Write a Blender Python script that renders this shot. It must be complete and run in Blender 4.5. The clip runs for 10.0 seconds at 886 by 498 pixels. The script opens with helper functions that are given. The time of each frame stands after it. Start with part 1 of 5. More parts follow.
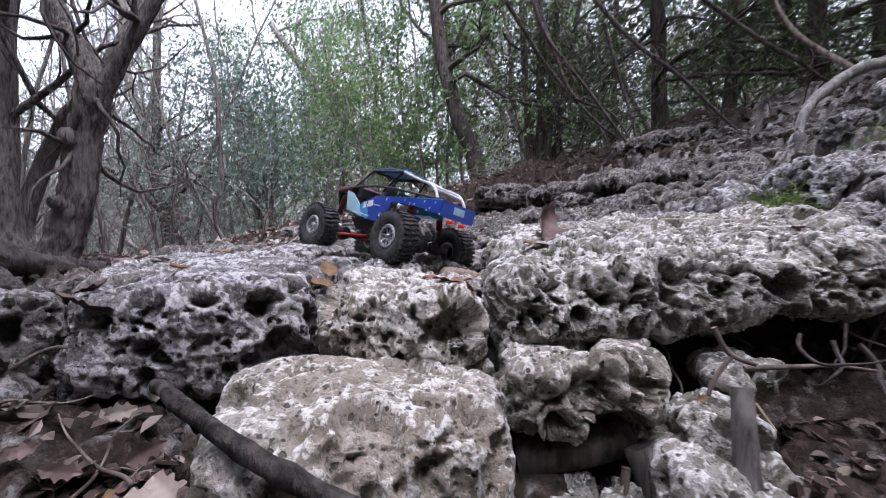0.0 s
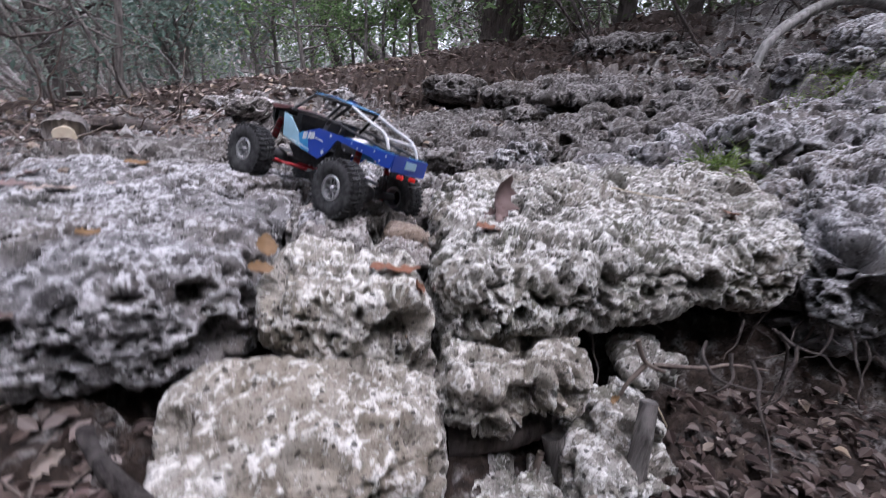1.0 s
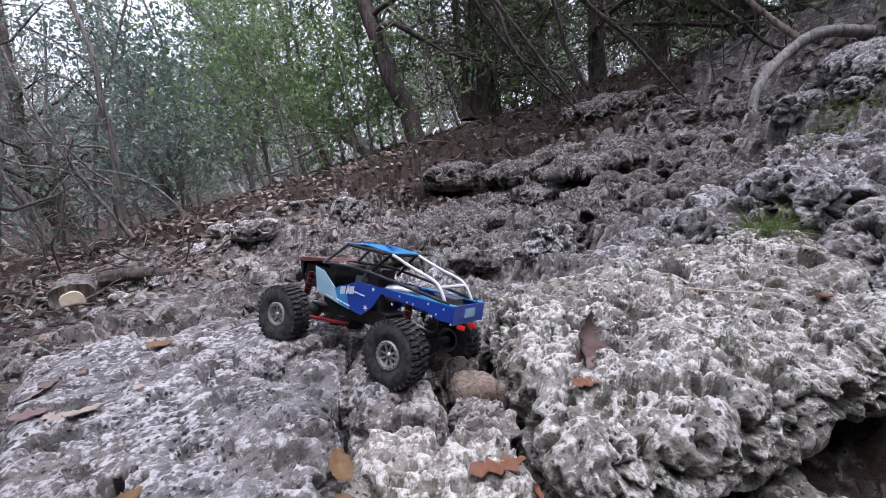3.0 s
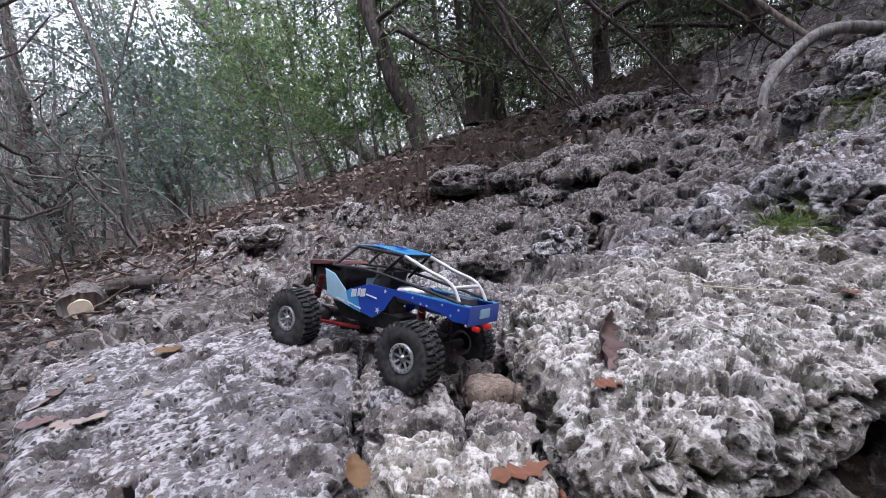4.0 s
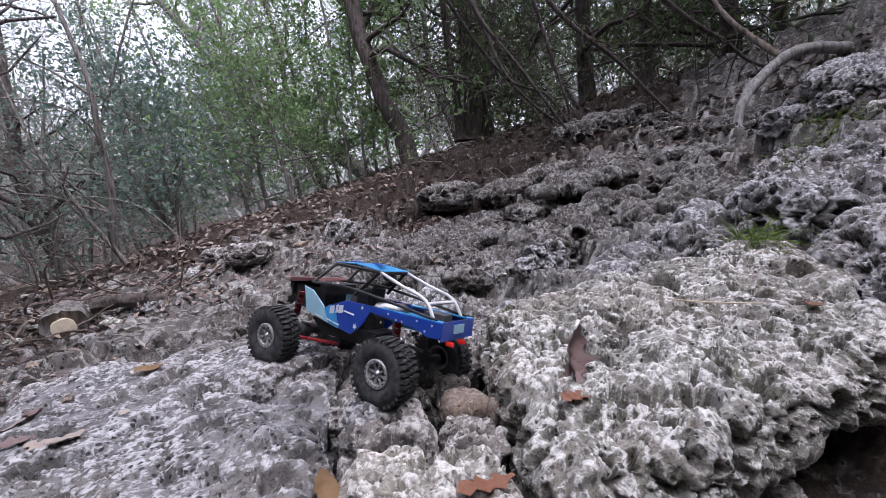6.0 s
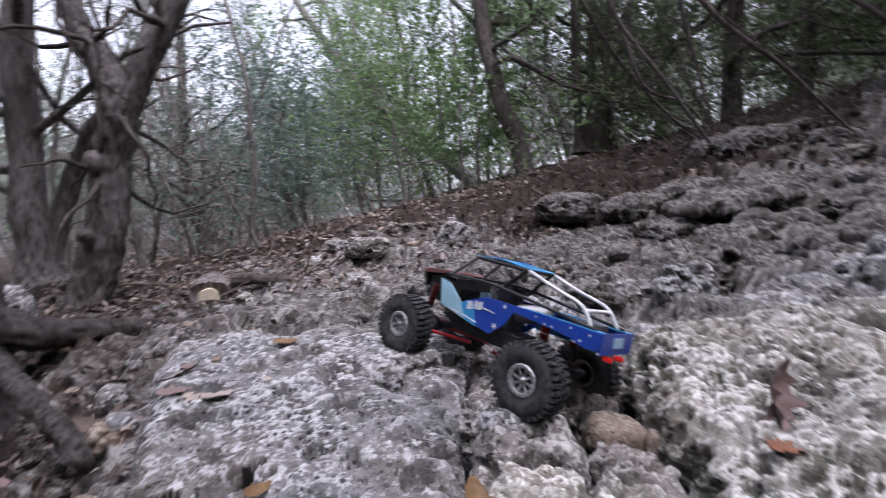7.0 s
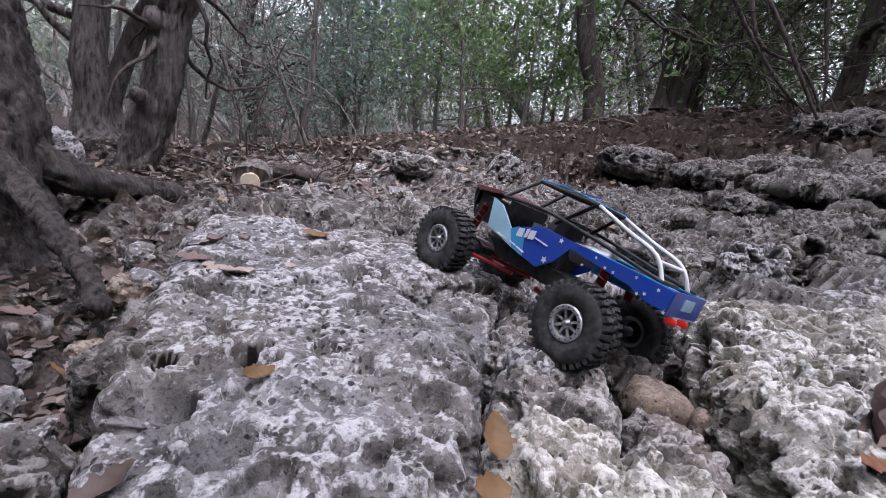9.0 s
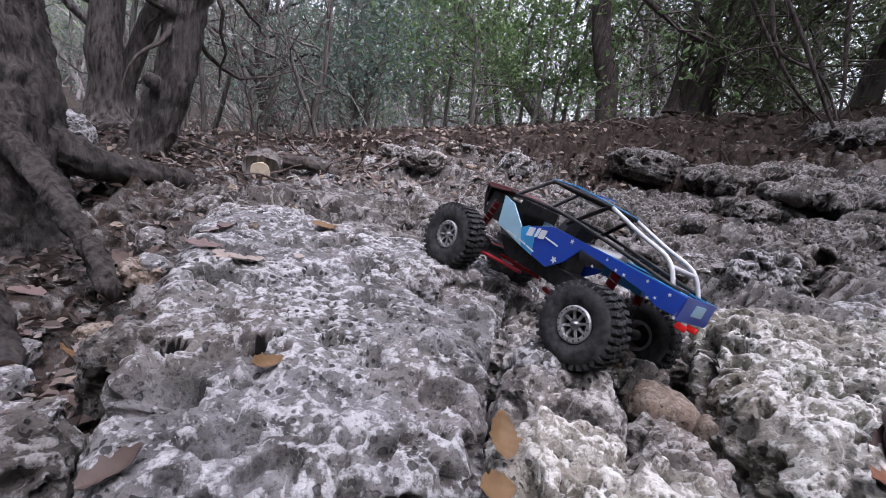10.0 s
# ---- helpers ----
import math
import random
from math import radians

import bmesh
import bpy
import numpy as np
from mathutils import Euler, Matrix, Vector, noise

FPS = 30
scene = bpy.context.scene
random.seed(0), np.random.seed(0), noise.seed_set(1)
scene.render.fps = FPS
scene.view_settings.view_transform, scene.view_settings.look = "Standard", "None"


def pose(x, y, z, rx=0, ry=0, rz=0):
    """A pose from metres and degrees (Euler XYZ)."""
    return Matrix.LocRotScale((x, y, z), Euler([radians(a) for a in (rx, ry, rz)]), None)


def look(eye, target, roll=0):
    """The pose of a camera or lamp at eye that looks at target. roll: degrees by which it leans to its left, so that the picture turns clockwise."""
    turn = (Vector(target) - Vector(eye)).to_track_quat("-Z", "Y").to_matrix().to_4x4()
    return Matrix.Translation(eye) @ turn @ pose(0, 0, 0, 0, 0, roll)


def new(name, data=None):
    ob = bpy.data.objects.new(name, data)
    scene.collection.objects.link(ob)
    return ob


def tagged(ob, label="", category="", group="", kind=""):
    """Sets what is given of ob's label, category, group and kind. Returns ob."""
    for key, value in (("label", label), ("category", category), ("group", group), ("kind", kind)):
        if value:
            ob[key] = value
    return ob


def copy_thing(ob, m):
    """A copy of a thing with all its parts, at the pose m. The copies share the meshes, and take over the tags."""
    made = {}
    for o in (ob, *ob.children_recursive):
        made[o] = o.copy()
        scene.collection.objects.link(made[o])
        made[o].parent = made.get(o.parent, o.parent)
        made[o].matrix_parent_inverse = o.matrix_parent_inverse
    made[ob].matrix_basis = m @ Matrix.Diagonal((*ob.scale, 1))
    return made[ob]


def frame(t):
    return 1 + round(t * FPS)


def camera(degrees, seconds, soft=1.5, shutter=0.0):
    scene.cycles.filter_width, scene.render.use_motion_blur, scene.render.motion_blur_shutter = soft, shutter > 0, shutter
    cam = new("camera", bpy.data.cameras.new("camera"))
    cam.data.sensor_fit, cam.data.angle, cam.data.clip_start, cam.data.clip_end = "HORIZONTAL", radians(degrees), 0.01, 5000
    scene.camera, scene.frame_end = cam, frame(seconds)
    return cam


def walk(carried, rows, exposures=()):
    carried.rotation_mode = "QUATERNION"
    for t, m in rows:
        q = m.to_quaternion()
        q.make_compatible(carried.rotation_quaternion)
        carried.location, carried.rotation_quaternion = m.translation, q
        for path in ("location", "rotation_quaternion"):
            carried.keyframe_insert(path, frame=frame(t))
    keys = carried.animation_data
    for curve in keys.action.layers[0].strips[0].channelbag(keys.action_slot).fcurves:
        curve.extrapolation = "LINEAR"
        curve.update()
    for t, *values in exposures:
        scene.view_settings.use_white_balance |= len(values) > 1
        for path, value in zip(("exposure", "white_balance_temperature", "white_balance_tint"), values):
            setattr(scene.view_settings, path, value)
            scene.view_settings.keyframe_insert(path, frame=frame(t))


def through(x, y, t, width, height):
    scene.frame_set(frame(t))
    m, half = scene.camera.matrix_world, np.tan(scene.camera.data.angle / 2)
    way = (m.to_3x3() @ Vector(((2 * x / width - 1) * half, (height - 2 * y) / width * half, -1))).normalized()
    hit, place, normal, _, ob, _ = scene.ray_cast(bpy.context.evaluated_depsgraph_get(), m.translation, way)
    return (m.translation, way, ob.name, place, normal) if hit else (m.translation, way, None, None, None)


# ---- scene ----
cam = camera(90.0, 10.0, soft=0.85, shutter=0.4)
PATH = [
    (0, (-0.0209, 0.0055, 0.4125), (0.0155, 2.0037, 0.3346), 1.11),
    (0.5, (-0.0354, 0.071, 0.4574), (0.0174, 2.0433, 0.1298), 4.29),
    (1, (-0.0519, 0.0735, 0.6005), (0.2998, 1.933, -0.0466), 7.72),
    (1.5, (-0.1132, 0.1851, 0.7366), (0.2612, 2.0693, 0.1802), 2.21),
    (2, (-0.143, 0.2157, 0.736), (0.2186, 2.1332, 0.2974), -1.42),
    (3.5, (-0.1553, 0.2394, 0.7166), (0.1862, 2.1765, 0.3546), -2.63),
    (4, (-0.164, 0.2477, 0.7105), (0.1649, 2.1902, 0.3665), -3.20),
    (4.5, (-0.164, 0.25, 0.7094), (0.1597, 2.1938, 0.3677), -3.22),
    (5, (-0.1539, 0.2536, 0.709), (0.1724, 2.201, 0.3913), -3.44),
    (6.3, (-0.1311, 0.2168, 0.7173), (0.2372, 2.1627, 0.4384), -3.43),
    (6.5, (-0.1405, 0.2515, 0.7024), (0.191, 2.2033, 0.4182), -4.05),
    (7, (-0.2297, 0.2939, 0.6772), (-0.289, 2.2817, 0.465), 0.65),
    (7.5, (-0.2524, 0.3146, 0.6314), (-0.5364, 2.2868, 0.459), 6.83),
    (8, (-0.2484, 0.3488, 0.6242), (-0.4634, 2.3027, 0.2555), 8.56),
    (8.5, (-0.2481, 0.3701, 0.6234), (-0.4263, 2.305, 0.1499), 9.05),
    (9, (-0.253, 0.3785, 0.6197), (-0.4414, 2.3035, 0.1109), 11.36),
    (9.5, (-0.2629, 0.3788, 0.6181), (-0.4643, 2.2996, 0.0986), 13.51),
    (10, (-0.2605, 0.3794, 0.6175), (-0.4668, 2.2969, 0.0878), 13.33),
]
walk(cam, [(t, look(eye, target, roll)) for t, eye, target, roll in PATH], exposures=[(0.0, 1.86, 5850, 22), (0.5, 1.90, 5850, 22), (1.5, 1.68, 5850, 21), (10.0, 1.62, 5950, 22)])

# ---- light: a bright overcast winter sky above the wood ----
world = bpy.data.worlds.new("overcast")
scene.world = world
world.use_nodes = True
wn, wl = world.node_tree.nodes, world.node_tree.links
sky = wn.new("ShaderNodeTexSky")
sky.sky_type = "NISHITA"
sky.sun_disc = False
sky.sun_elevation, sky.sun_rotation = radians(70), radians(150)
sky.air_density, sky.dust_density, sky.ozone_density = 1.0, 4.0, 1.0
grey = wn.new("ShaderNodeHueSaturation")
grey.inputs["Saturation"].default_value = 0.22
wl.new(sky.outputs["Color"], grey.inputs["Color"])
wl.new(grey.outputs["Color"], wn["Background"].inputs["Color"])
wn["Background"].inputs["Strength"].default_value = 0.15
sun_data = bpy.data.lights.new("sun", "SUN")
sun_data.energy, sun_data.angle, sun_data.color = 1.25, radians(75), (1.0, 0.97, 0.94)
sun = new("sun", sun_data)
sun.matrix_world = look((3.5, -6, 12), (0, 1, 0))

# ---- noise on arrays of places ----
def hashed(ix, iy, iz, seed):
    h = (ix.astype(np.int64) * 374761393 + iy.astype(np.int64) * 668265263 + iz.astype(np.int64) * 2147483647 + seed * 1274126177) & 0xFFFFFFFF
    h = ((h ^ (h >> 13)) * 1274126177) & 0xFFFFFFFF
    h = ((h ^ (h >> 16)) * 2246822519) & 0xFFFFFFFF
    return ((h ^ (h >> 15)) & 0xFFFFFF) / float(0xFFFFFF)


def smooth_noise(p, seed=0):
    """Value noise, -1 to 1, at an array of places."""
    c = np.floor(p)
    f = p - c
    f = f * f * (3 - 2 * f)
    c = c.astype(np.int64)
    out = np.zeros(len(p))
    for a in (0, 1):
        wx = f[:, 0] if a else 1 - f[:, 0]
        for b in (0, 1):
            wy = f[:, 1] if b else 1 - f[:, 1]
            for d in (0, 1):
                wz = f[:, 2] if d else 1 - f[:, 2]
                out += wx * wy * wz * hashed(c[:, 0] + a, c[:, 1] + b, c[:, 2] + d, seed)
    return out * 2 - 1


def fbm(p, octaves=4, seed=0, gain=0.5):
    total, amp, norm = np.zeros(len(p)), 1.0, 0.0
    for o in range(octaves):
        total += amp * smooth_noise(p * 2.03**o + 17.3 * o, seed + o)
        norm += amp
        amp *= gain
    return total / norm


def cells(p, seed=0):
    """Distance to the nearest scattered point, and that point's own random number."""
    c = np.floor(p).astype(np.int64)
    best, own = np.full(len(p), 9.0), np.zeros(len(p))
    for a in (-1, 0, 1):
        for b in (-1, 0, 1):
            for d in (-1, 0, 1):
                x, y, z = c[:, 0] + a, c[:, 1] + b, c[:, 2] + d
                far = np.sqrt((x + hashed(x, y, z, seed) - p[:, 0]) ** 2 + (y + hashed(x, y, z, seed + 1) - p[:, 1]) ** 2
                              + (z + hashed(x, y, z, seed + 2) - p[:, 2]) ** 2)
                near = far < best
                best = np.where(near, far, best)
                own = np.where(near, hashed(x, y, z, seed + 3), own)
    return best, own


def step(a, b, x):
    s = np.clip((x - a) / (b - a), 0, 1)
    return s * s * (3 - 2 * s)


def pits(p, spacing, share, depth, seed):
    """Round hollows of uneven size: how deep the rock is eaten in at each place."""
    far, own = cells(p / spacing, seed)
    other = own * 57.31 % 1.0
    size = 0.17 + 0.36 * other**1.4
    return depth * (0.45 + 0.55 * other) * (own > 1 - share) * (1 - step(size * 0.80, size * 1.05, far))


def cups(p, spacing, seed):
    """Shallow rounded hollows that meet in sharp crests: the height, 0 in a hollow and 1 on a crest, and how near a crest is."""
    q = p / spacing
    c = np.floor(q).astype(np.int64)
    one, two, own = np.full(len(p), 9.0), np.full(len(p), 9.0), np.zeros(len(p))
    for a in (-1, 0, 1):
        for b in (-1, 0, 1):
            for d in (-1, 0, 1):
                x, y, z = c[:, 0] + a, c[:, 1] + b, c[:, 2] + d
                far = np.sqrt((x + hashed(x, y, z, seed) - q[:, 0]) ** 2 + (y + hashed(x, y, z, seed + 1) - q[:, 1]) ** 2
                              + (z + hashed(x, y, z, seed + 2) - q[:, 2]) ** 2)
                near = far < one
                two = np.where(near, one, np.minimum(two, far))
                own = np.where(near, hashed(x, y, z, seed + 3), own)
                one = np.where(near, far, one)
    return np.minimum(one / 0.75, 1.0) ** 2 * (0.45 + 0.55 * own), 1 - step(0.03, 0.30, two - one)


def karst(p, seed=0, crust=1.0, holes=1.0):
    """The pitted, crusty relief of weathered limestone, in metres along the normal, and its sharp crests, 0 to 1."""
    bend = np.stack([fbm(p * 38, 3, seed + 5), fbm(p * 38, 3, seed + 6), fbm(p * 38, 3, seed + 7)], 1)
    q = p + 0.012 * bend
    worn = step(-0.4, 0.3, fbm(p * 6, 3, seed + 8))
    wide, edge_a = cups(q, 0.038, seed + 9)
    fine, edge_b = cups(q + 0.3, 0.014, seed + 11)
    wind, curl = np.abs(fbm(q * 24, 4, seed + 15, 0.6)), np.abs(fbm(q * 62, 3, seed + 16, 0.6))
    relief = crust * (0.020 * fbm(p * 10, 5, seed) + (0.002 + 0.007 * worn) * wide + (0.001 + 0.004 * worn) * fine
                      - 0.020 * np.minimum(wind, 0.35) - 0.007 * np.minimum(curl, 0.35))
    eaten = holes * (pits(q, 0.031, 0.70, 0.034, seed + 20) + pits(q, 0.080, 0.70, 0.055, seed + 30) + pits(q, 0.018, 0.70, 0.018, seed + 40))
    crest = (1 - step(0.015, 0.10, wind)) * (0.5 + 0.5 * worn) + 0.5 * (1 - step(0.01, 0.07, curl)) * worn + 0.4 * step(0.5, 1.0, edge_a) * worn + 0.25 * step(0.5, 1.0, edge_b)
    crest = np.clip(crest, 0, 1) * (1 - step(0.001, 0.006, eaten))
    return relief - eaten, crest


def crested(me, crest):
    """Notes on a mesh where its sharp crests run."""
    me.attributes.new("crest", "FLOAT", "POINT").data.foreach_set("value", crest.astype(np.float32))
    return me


def blocks(p, spacing, seed):
    """A pavement of broken blocks: how near a joint is (0 on it), and each block's own number."""
    c = np.floor(p / spacing).astype(np.int64)
    q = p / spacing
    one, two, own = np.full(len(p), 9.0), np.full(len(p), 9.0), np.zeros(len(p))
    zero = np.zeros(len(p), np.int64)
    for a in (-1, 0, 1):
        for b in (-1, 0, 1):
            x, y = c[:, 0] + a, c[:, 1] + b
            far = np.hypot(x + hashed(x, y, zero, seed) - q[:, 0], y + hashed(x, y, zero, seed + 1) - q[:, 1])
            near = far < one
            two = np.where(near, one, np.minimum(two, far))
            own = np.where(near, hashed(x, y, zero, seed + 3), own)
            one = np.where(near, far, one)
    return two - one, own


# ---- meshes ----
def mesh_np(name, v, q, mat=None, smooth=True):
    me = bpy.data.meshes.new(name)
    v, q = np.asarray(v, np.float32), np.asarray(q, np.int32)
    n = q.shape[1]
    me.vertices.add(len(v))
    me.vertices.foreach_set("co", v.ravel())
    me.loops.add(q.size)
    me.loops.foreach_set("vertex_index", q.ravel())
    me.polygons.add(len(q))
    me.polygons.foreach_set("loop_start", np.arange(0, q.size, n, dtype=np.int32))
    me.polygons.foreach_set("use_smooth", np.full(len(q), smooth))
    me.update(calc_edges=True)
    if mat:
        me.materials.append(mat)
    return me


def normals_of(v, q):
    n = np.cross(v[q[:, 2]] - v[q[:, 0]], v[q[:, 3]] - v[q[:, 1]])
    out = np.zeros_like(v)
    for k in range(4):
        np.add.at(out, q[:, k], n)
    return out / np.maximum(np.linalg.norm(out, axis=1, keepdims=True), 1e-12)


def cube_grid(nx, ny, nz):
    """The surface of a cube, -1 to 1, as one welded net of quads."""
    keys, quads = [], []
    n = np.array([nx, ny, nz])
    base = 0
    for axis in range(3):
        u, w = (axis + 1) % 3, (axis + 2) % 3
        for side in (0, 1):
            a, b = np.meshgrid(np.arange(n[u] + 1), np.arange(n[w] + 1), indexing="ij")
            k = np.zeros((a.size, 3), np.int64)
            k[:, u], k[:, w], k[:, axis] = a.ravel(), b.ravel(), side * n[axis]
            i = np.arange(a.size).reshape(a.shape) + base
            f = np.stack([i[:-1, :-1], i[1:, :-1], i[1:, 1:], i[:-1, 1:]], -1).reshape(-1, 4)
            quads.append(f if side else f[:, ::-1])
            keys.append(k)
            base += a.size
    keys = np.concatenate(keys)
    flat, index = np.unique(keys @ np.array([1, 10**4, 10**8]), return_inverse=True)
    k = np.stack([flat % 10**4, flat // 10**4 % 10**4, flat // 10**8], 1)
    return k / n * 2.0 - 1, index.reshape(-1)[np.concatenate(quads)]


def round_off(c, p):
    return c * (np.abs(c).max(1) / (np.abs(c) ** p).sum(1) ** (1 / p))[:, None]


def slab_mesh(name, corners, cell, mat, seed, edge=7, wobble=0.02, caves=0.0, crust=1.0, holes=1.0, lumps=0.0, drilled=()):
    """A block of limestone on four corners (x, y, top, bottom), front left first, anticlockwise from above."""
    k = np.array(corners, float)
    size = (np.linalg.norm(k[1, :2] - k[0, :2]), np.linalg.norm(k[3, :2] - k[0, :2]), (k[:, 2] - k[:, 3]).mean())
    c, q = cube_grid(*(max(4, int(s / cell)) for s in size))
    c = round_off(c, edge)
    a, b, h = (c.T + 1) / 2
    share = np.stack([(1 - a) * (1 - b), a * (1 - b), a * b, (1 - a) * b], 1)
    low, high = share @ k[:, 3], share @ k[:, 2]
    v = np.concatenate([share @ k[:, :2], (low + h * (high - low))[:, None]], 1)
    v += wobble * np.stack([fbm(v * 5, 3, seed + 50), fbm(v * 5, 3, seed + 51), 0.6 * fbm(v * 5, 3, seed + 52)], 1)
    n = normals_of(v, q)
    if caves:
        side = 1 - step(0.5, 0.8, n[:, 2])
        v -= n * np.minimum(0.4 * size[2], side * (pits(v, 0.12, 0.75, 0.085 * caves, seed + 60) + pits(v + 0.3, 0.065, 0.6, 0.04 * caves, seed + 61)))[:, None]
    if lumps:
        bend = v + 0.02 * np.stack([fbm(v * 14, 2, seed + 70), fbm(v * 14, 2, seed + 71), fbm(v * 14, 2, seed + 72)], 1)
        far, own = cells(bend / np.array([0.095, 0.075, 0.095]), seed + 73)
        v += n * (lumps * (0.022 - 0.05 * np.minimum(far, 1.0) ** 2 + 0.014 * (own - 0.5)))[:, None]
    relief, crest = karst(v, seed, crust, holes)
    v += n * np.maximum(-0.36 * size[2], 0.012 + relief)[:, None]
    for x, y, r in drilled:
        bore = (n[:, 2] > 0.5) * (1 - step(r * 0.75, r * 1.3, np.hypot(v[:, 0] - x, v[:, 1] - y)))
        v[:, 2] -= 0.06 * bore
        # -1 marks the bore, whose inner shade is painted in the rock colour
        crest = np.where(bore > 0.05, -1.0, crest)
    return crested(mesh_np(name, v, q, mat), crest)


def stone_mesh(name, size, cell, mat, seed, edge=3.0, rough=0.25, crust=0.6, holes=0.5):
    """A loose stone about its own centre."""
    n = max(5, int(max(size) / cell))
    c, q = cube_grid(n, n, n)
    v = round_off(c, edge) * np.array(size) / 2
    s = 2.2 / max(size)
    v *= (1 + rough * fbm(v * s + seed * 3.7, 3, seed))[:, None]
    w = v + seed * 1.31
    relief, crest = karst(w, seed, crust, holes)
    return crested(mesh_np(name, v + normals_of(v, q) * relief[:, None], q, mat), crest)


def tube(points, radii, sides=7, seed=0, knots=0.0, furrows=0.0):
    """A bent, tapering tube with a closed tip: places and quads."""
    pts = np.array(points, float)
    way = np.gradient(pts, axis=0)
    way /= np.maximum(np.linalg.norm(way, axis=1, keepdims=True), 1e-9)
    up = np.array([0.31, 0.17, 0.93]) if abs(way[0, 2]) < 0.9 else np.array([0.9, 0.3, 0.1])
    rings = []
    ang = np.arange(sides) * 2 * math.pi / sides
    for p, d, r in zip(pts, way, radii):
        x = np.cross(up, d)
        x /= max(np.linalg.norm(x), 1e-9)
        y = np.cross(d, x)
        up = y if abs(y @ d) < 0.9 else up
        rings.append(p + r * (np.cos(ang)[:, None] * x + np.sin(ang)[:, None] * y))
    v = np.concatenate(rings)
    if knots:
        axis = np.repeat(pts, sides, 0)
        out = v - axis
        v = axis + out * (1 + knots * (fbm(v * 9, 3, seed) + 0.7 * fbm(v * np.array([45, 45, 14]), 2, seed + 3)))[:, None]
    if furrows:
        axis = np.repeat(pts, sides, 0)
        run = np.concatenate([[0], np.cumsum(np.linalg.norm(np.diff(pts, axis=0), axis=1))])
        a, s, r = np.tile(ang, len(pts)), np.repeat(run, sides), np.repeat(np.asarray(radii), sides)
        wrap = np.stack([np.cos(a) * r * 70, np.sin(a) * r * 70, s * 14], 1)
        ridge = 1 - 2 * np.abs(fbm(wrap, 3, seed + 7)) + 0.35 * fbm(wrap * 3, 2, seed + 8)
        v = v + (v - axis) / np.maximum(r, 1e-6)[:, None] * (furrows * ridge)[:, None]
    i = np.arange(len(pts) * sides).reshape(len(pts), sides)
    j = np.roll(i, -1, 1)
    q = np.stack([i[:-1], j[:-1], j[1:], i[1:]], -1).reshape(-1, 4)
    m = sides // 2
    caps = [[i[e, k], i[e, k + 1], i[e, (sides - 2 - k)], i[e, (sides - 1 - k)]] for e in (0, -1) for k in range(m - 1)] if sides > 3 else []
    return v, np.concatenate([q, np.array(caps, int).reshape(-1, 4)])


def joined(parts):
    vs, qs, base = [], [], 0
    for v, q in parts:
        vs.append(v)
        qs.append(q + base)
        base += len(v)
    return np.concatenate(vs), np.concatenate(qs)


def curve_through(points, n):
    """n places along a smooth line through the points."""
    p = np.array(points, float)
    t = np.linspace(0, len(p) - 1, n)
    i = np.clip(t.astype(int), 0, len(p) - 2)
    f = (t - i)[:, None]
    a, b, c, d = p[np.maximum(i - 1, 0)], p[i], p[i + 1], p[np.minimum(i + 2, len(p) - 1)]
    return 0.5 * (2 * b + (c - a) * f + (2 * a - 5 * b + 4 * c - d) * f**2 + (3 * b - a - 3 * c + d) * f**3)


def part(name, data, parent, label=""):
    ob = new(name, data)
    ob.parent = parent
    return tagged(ob, label)


def empty(name, place=(0, 0, 0)):
    ob = new(name)
    ob.location = place
    ob.empty_display_size = 0.1
    return ob


def solid(me_name, bm, mat, smooth=False):
    me = bpy.data.meshes.new(me_name)
    bmesh.ops.recalc_face_normals(bm, faces=bm.faces)
    bm.to_mesh(me)
    bm.free()
    if mat:
        me.materials.append(mat)
    if smooth:
        me.polygons.foreach_set("use_smooth", np.full(len(me.polygons), True))
    return me

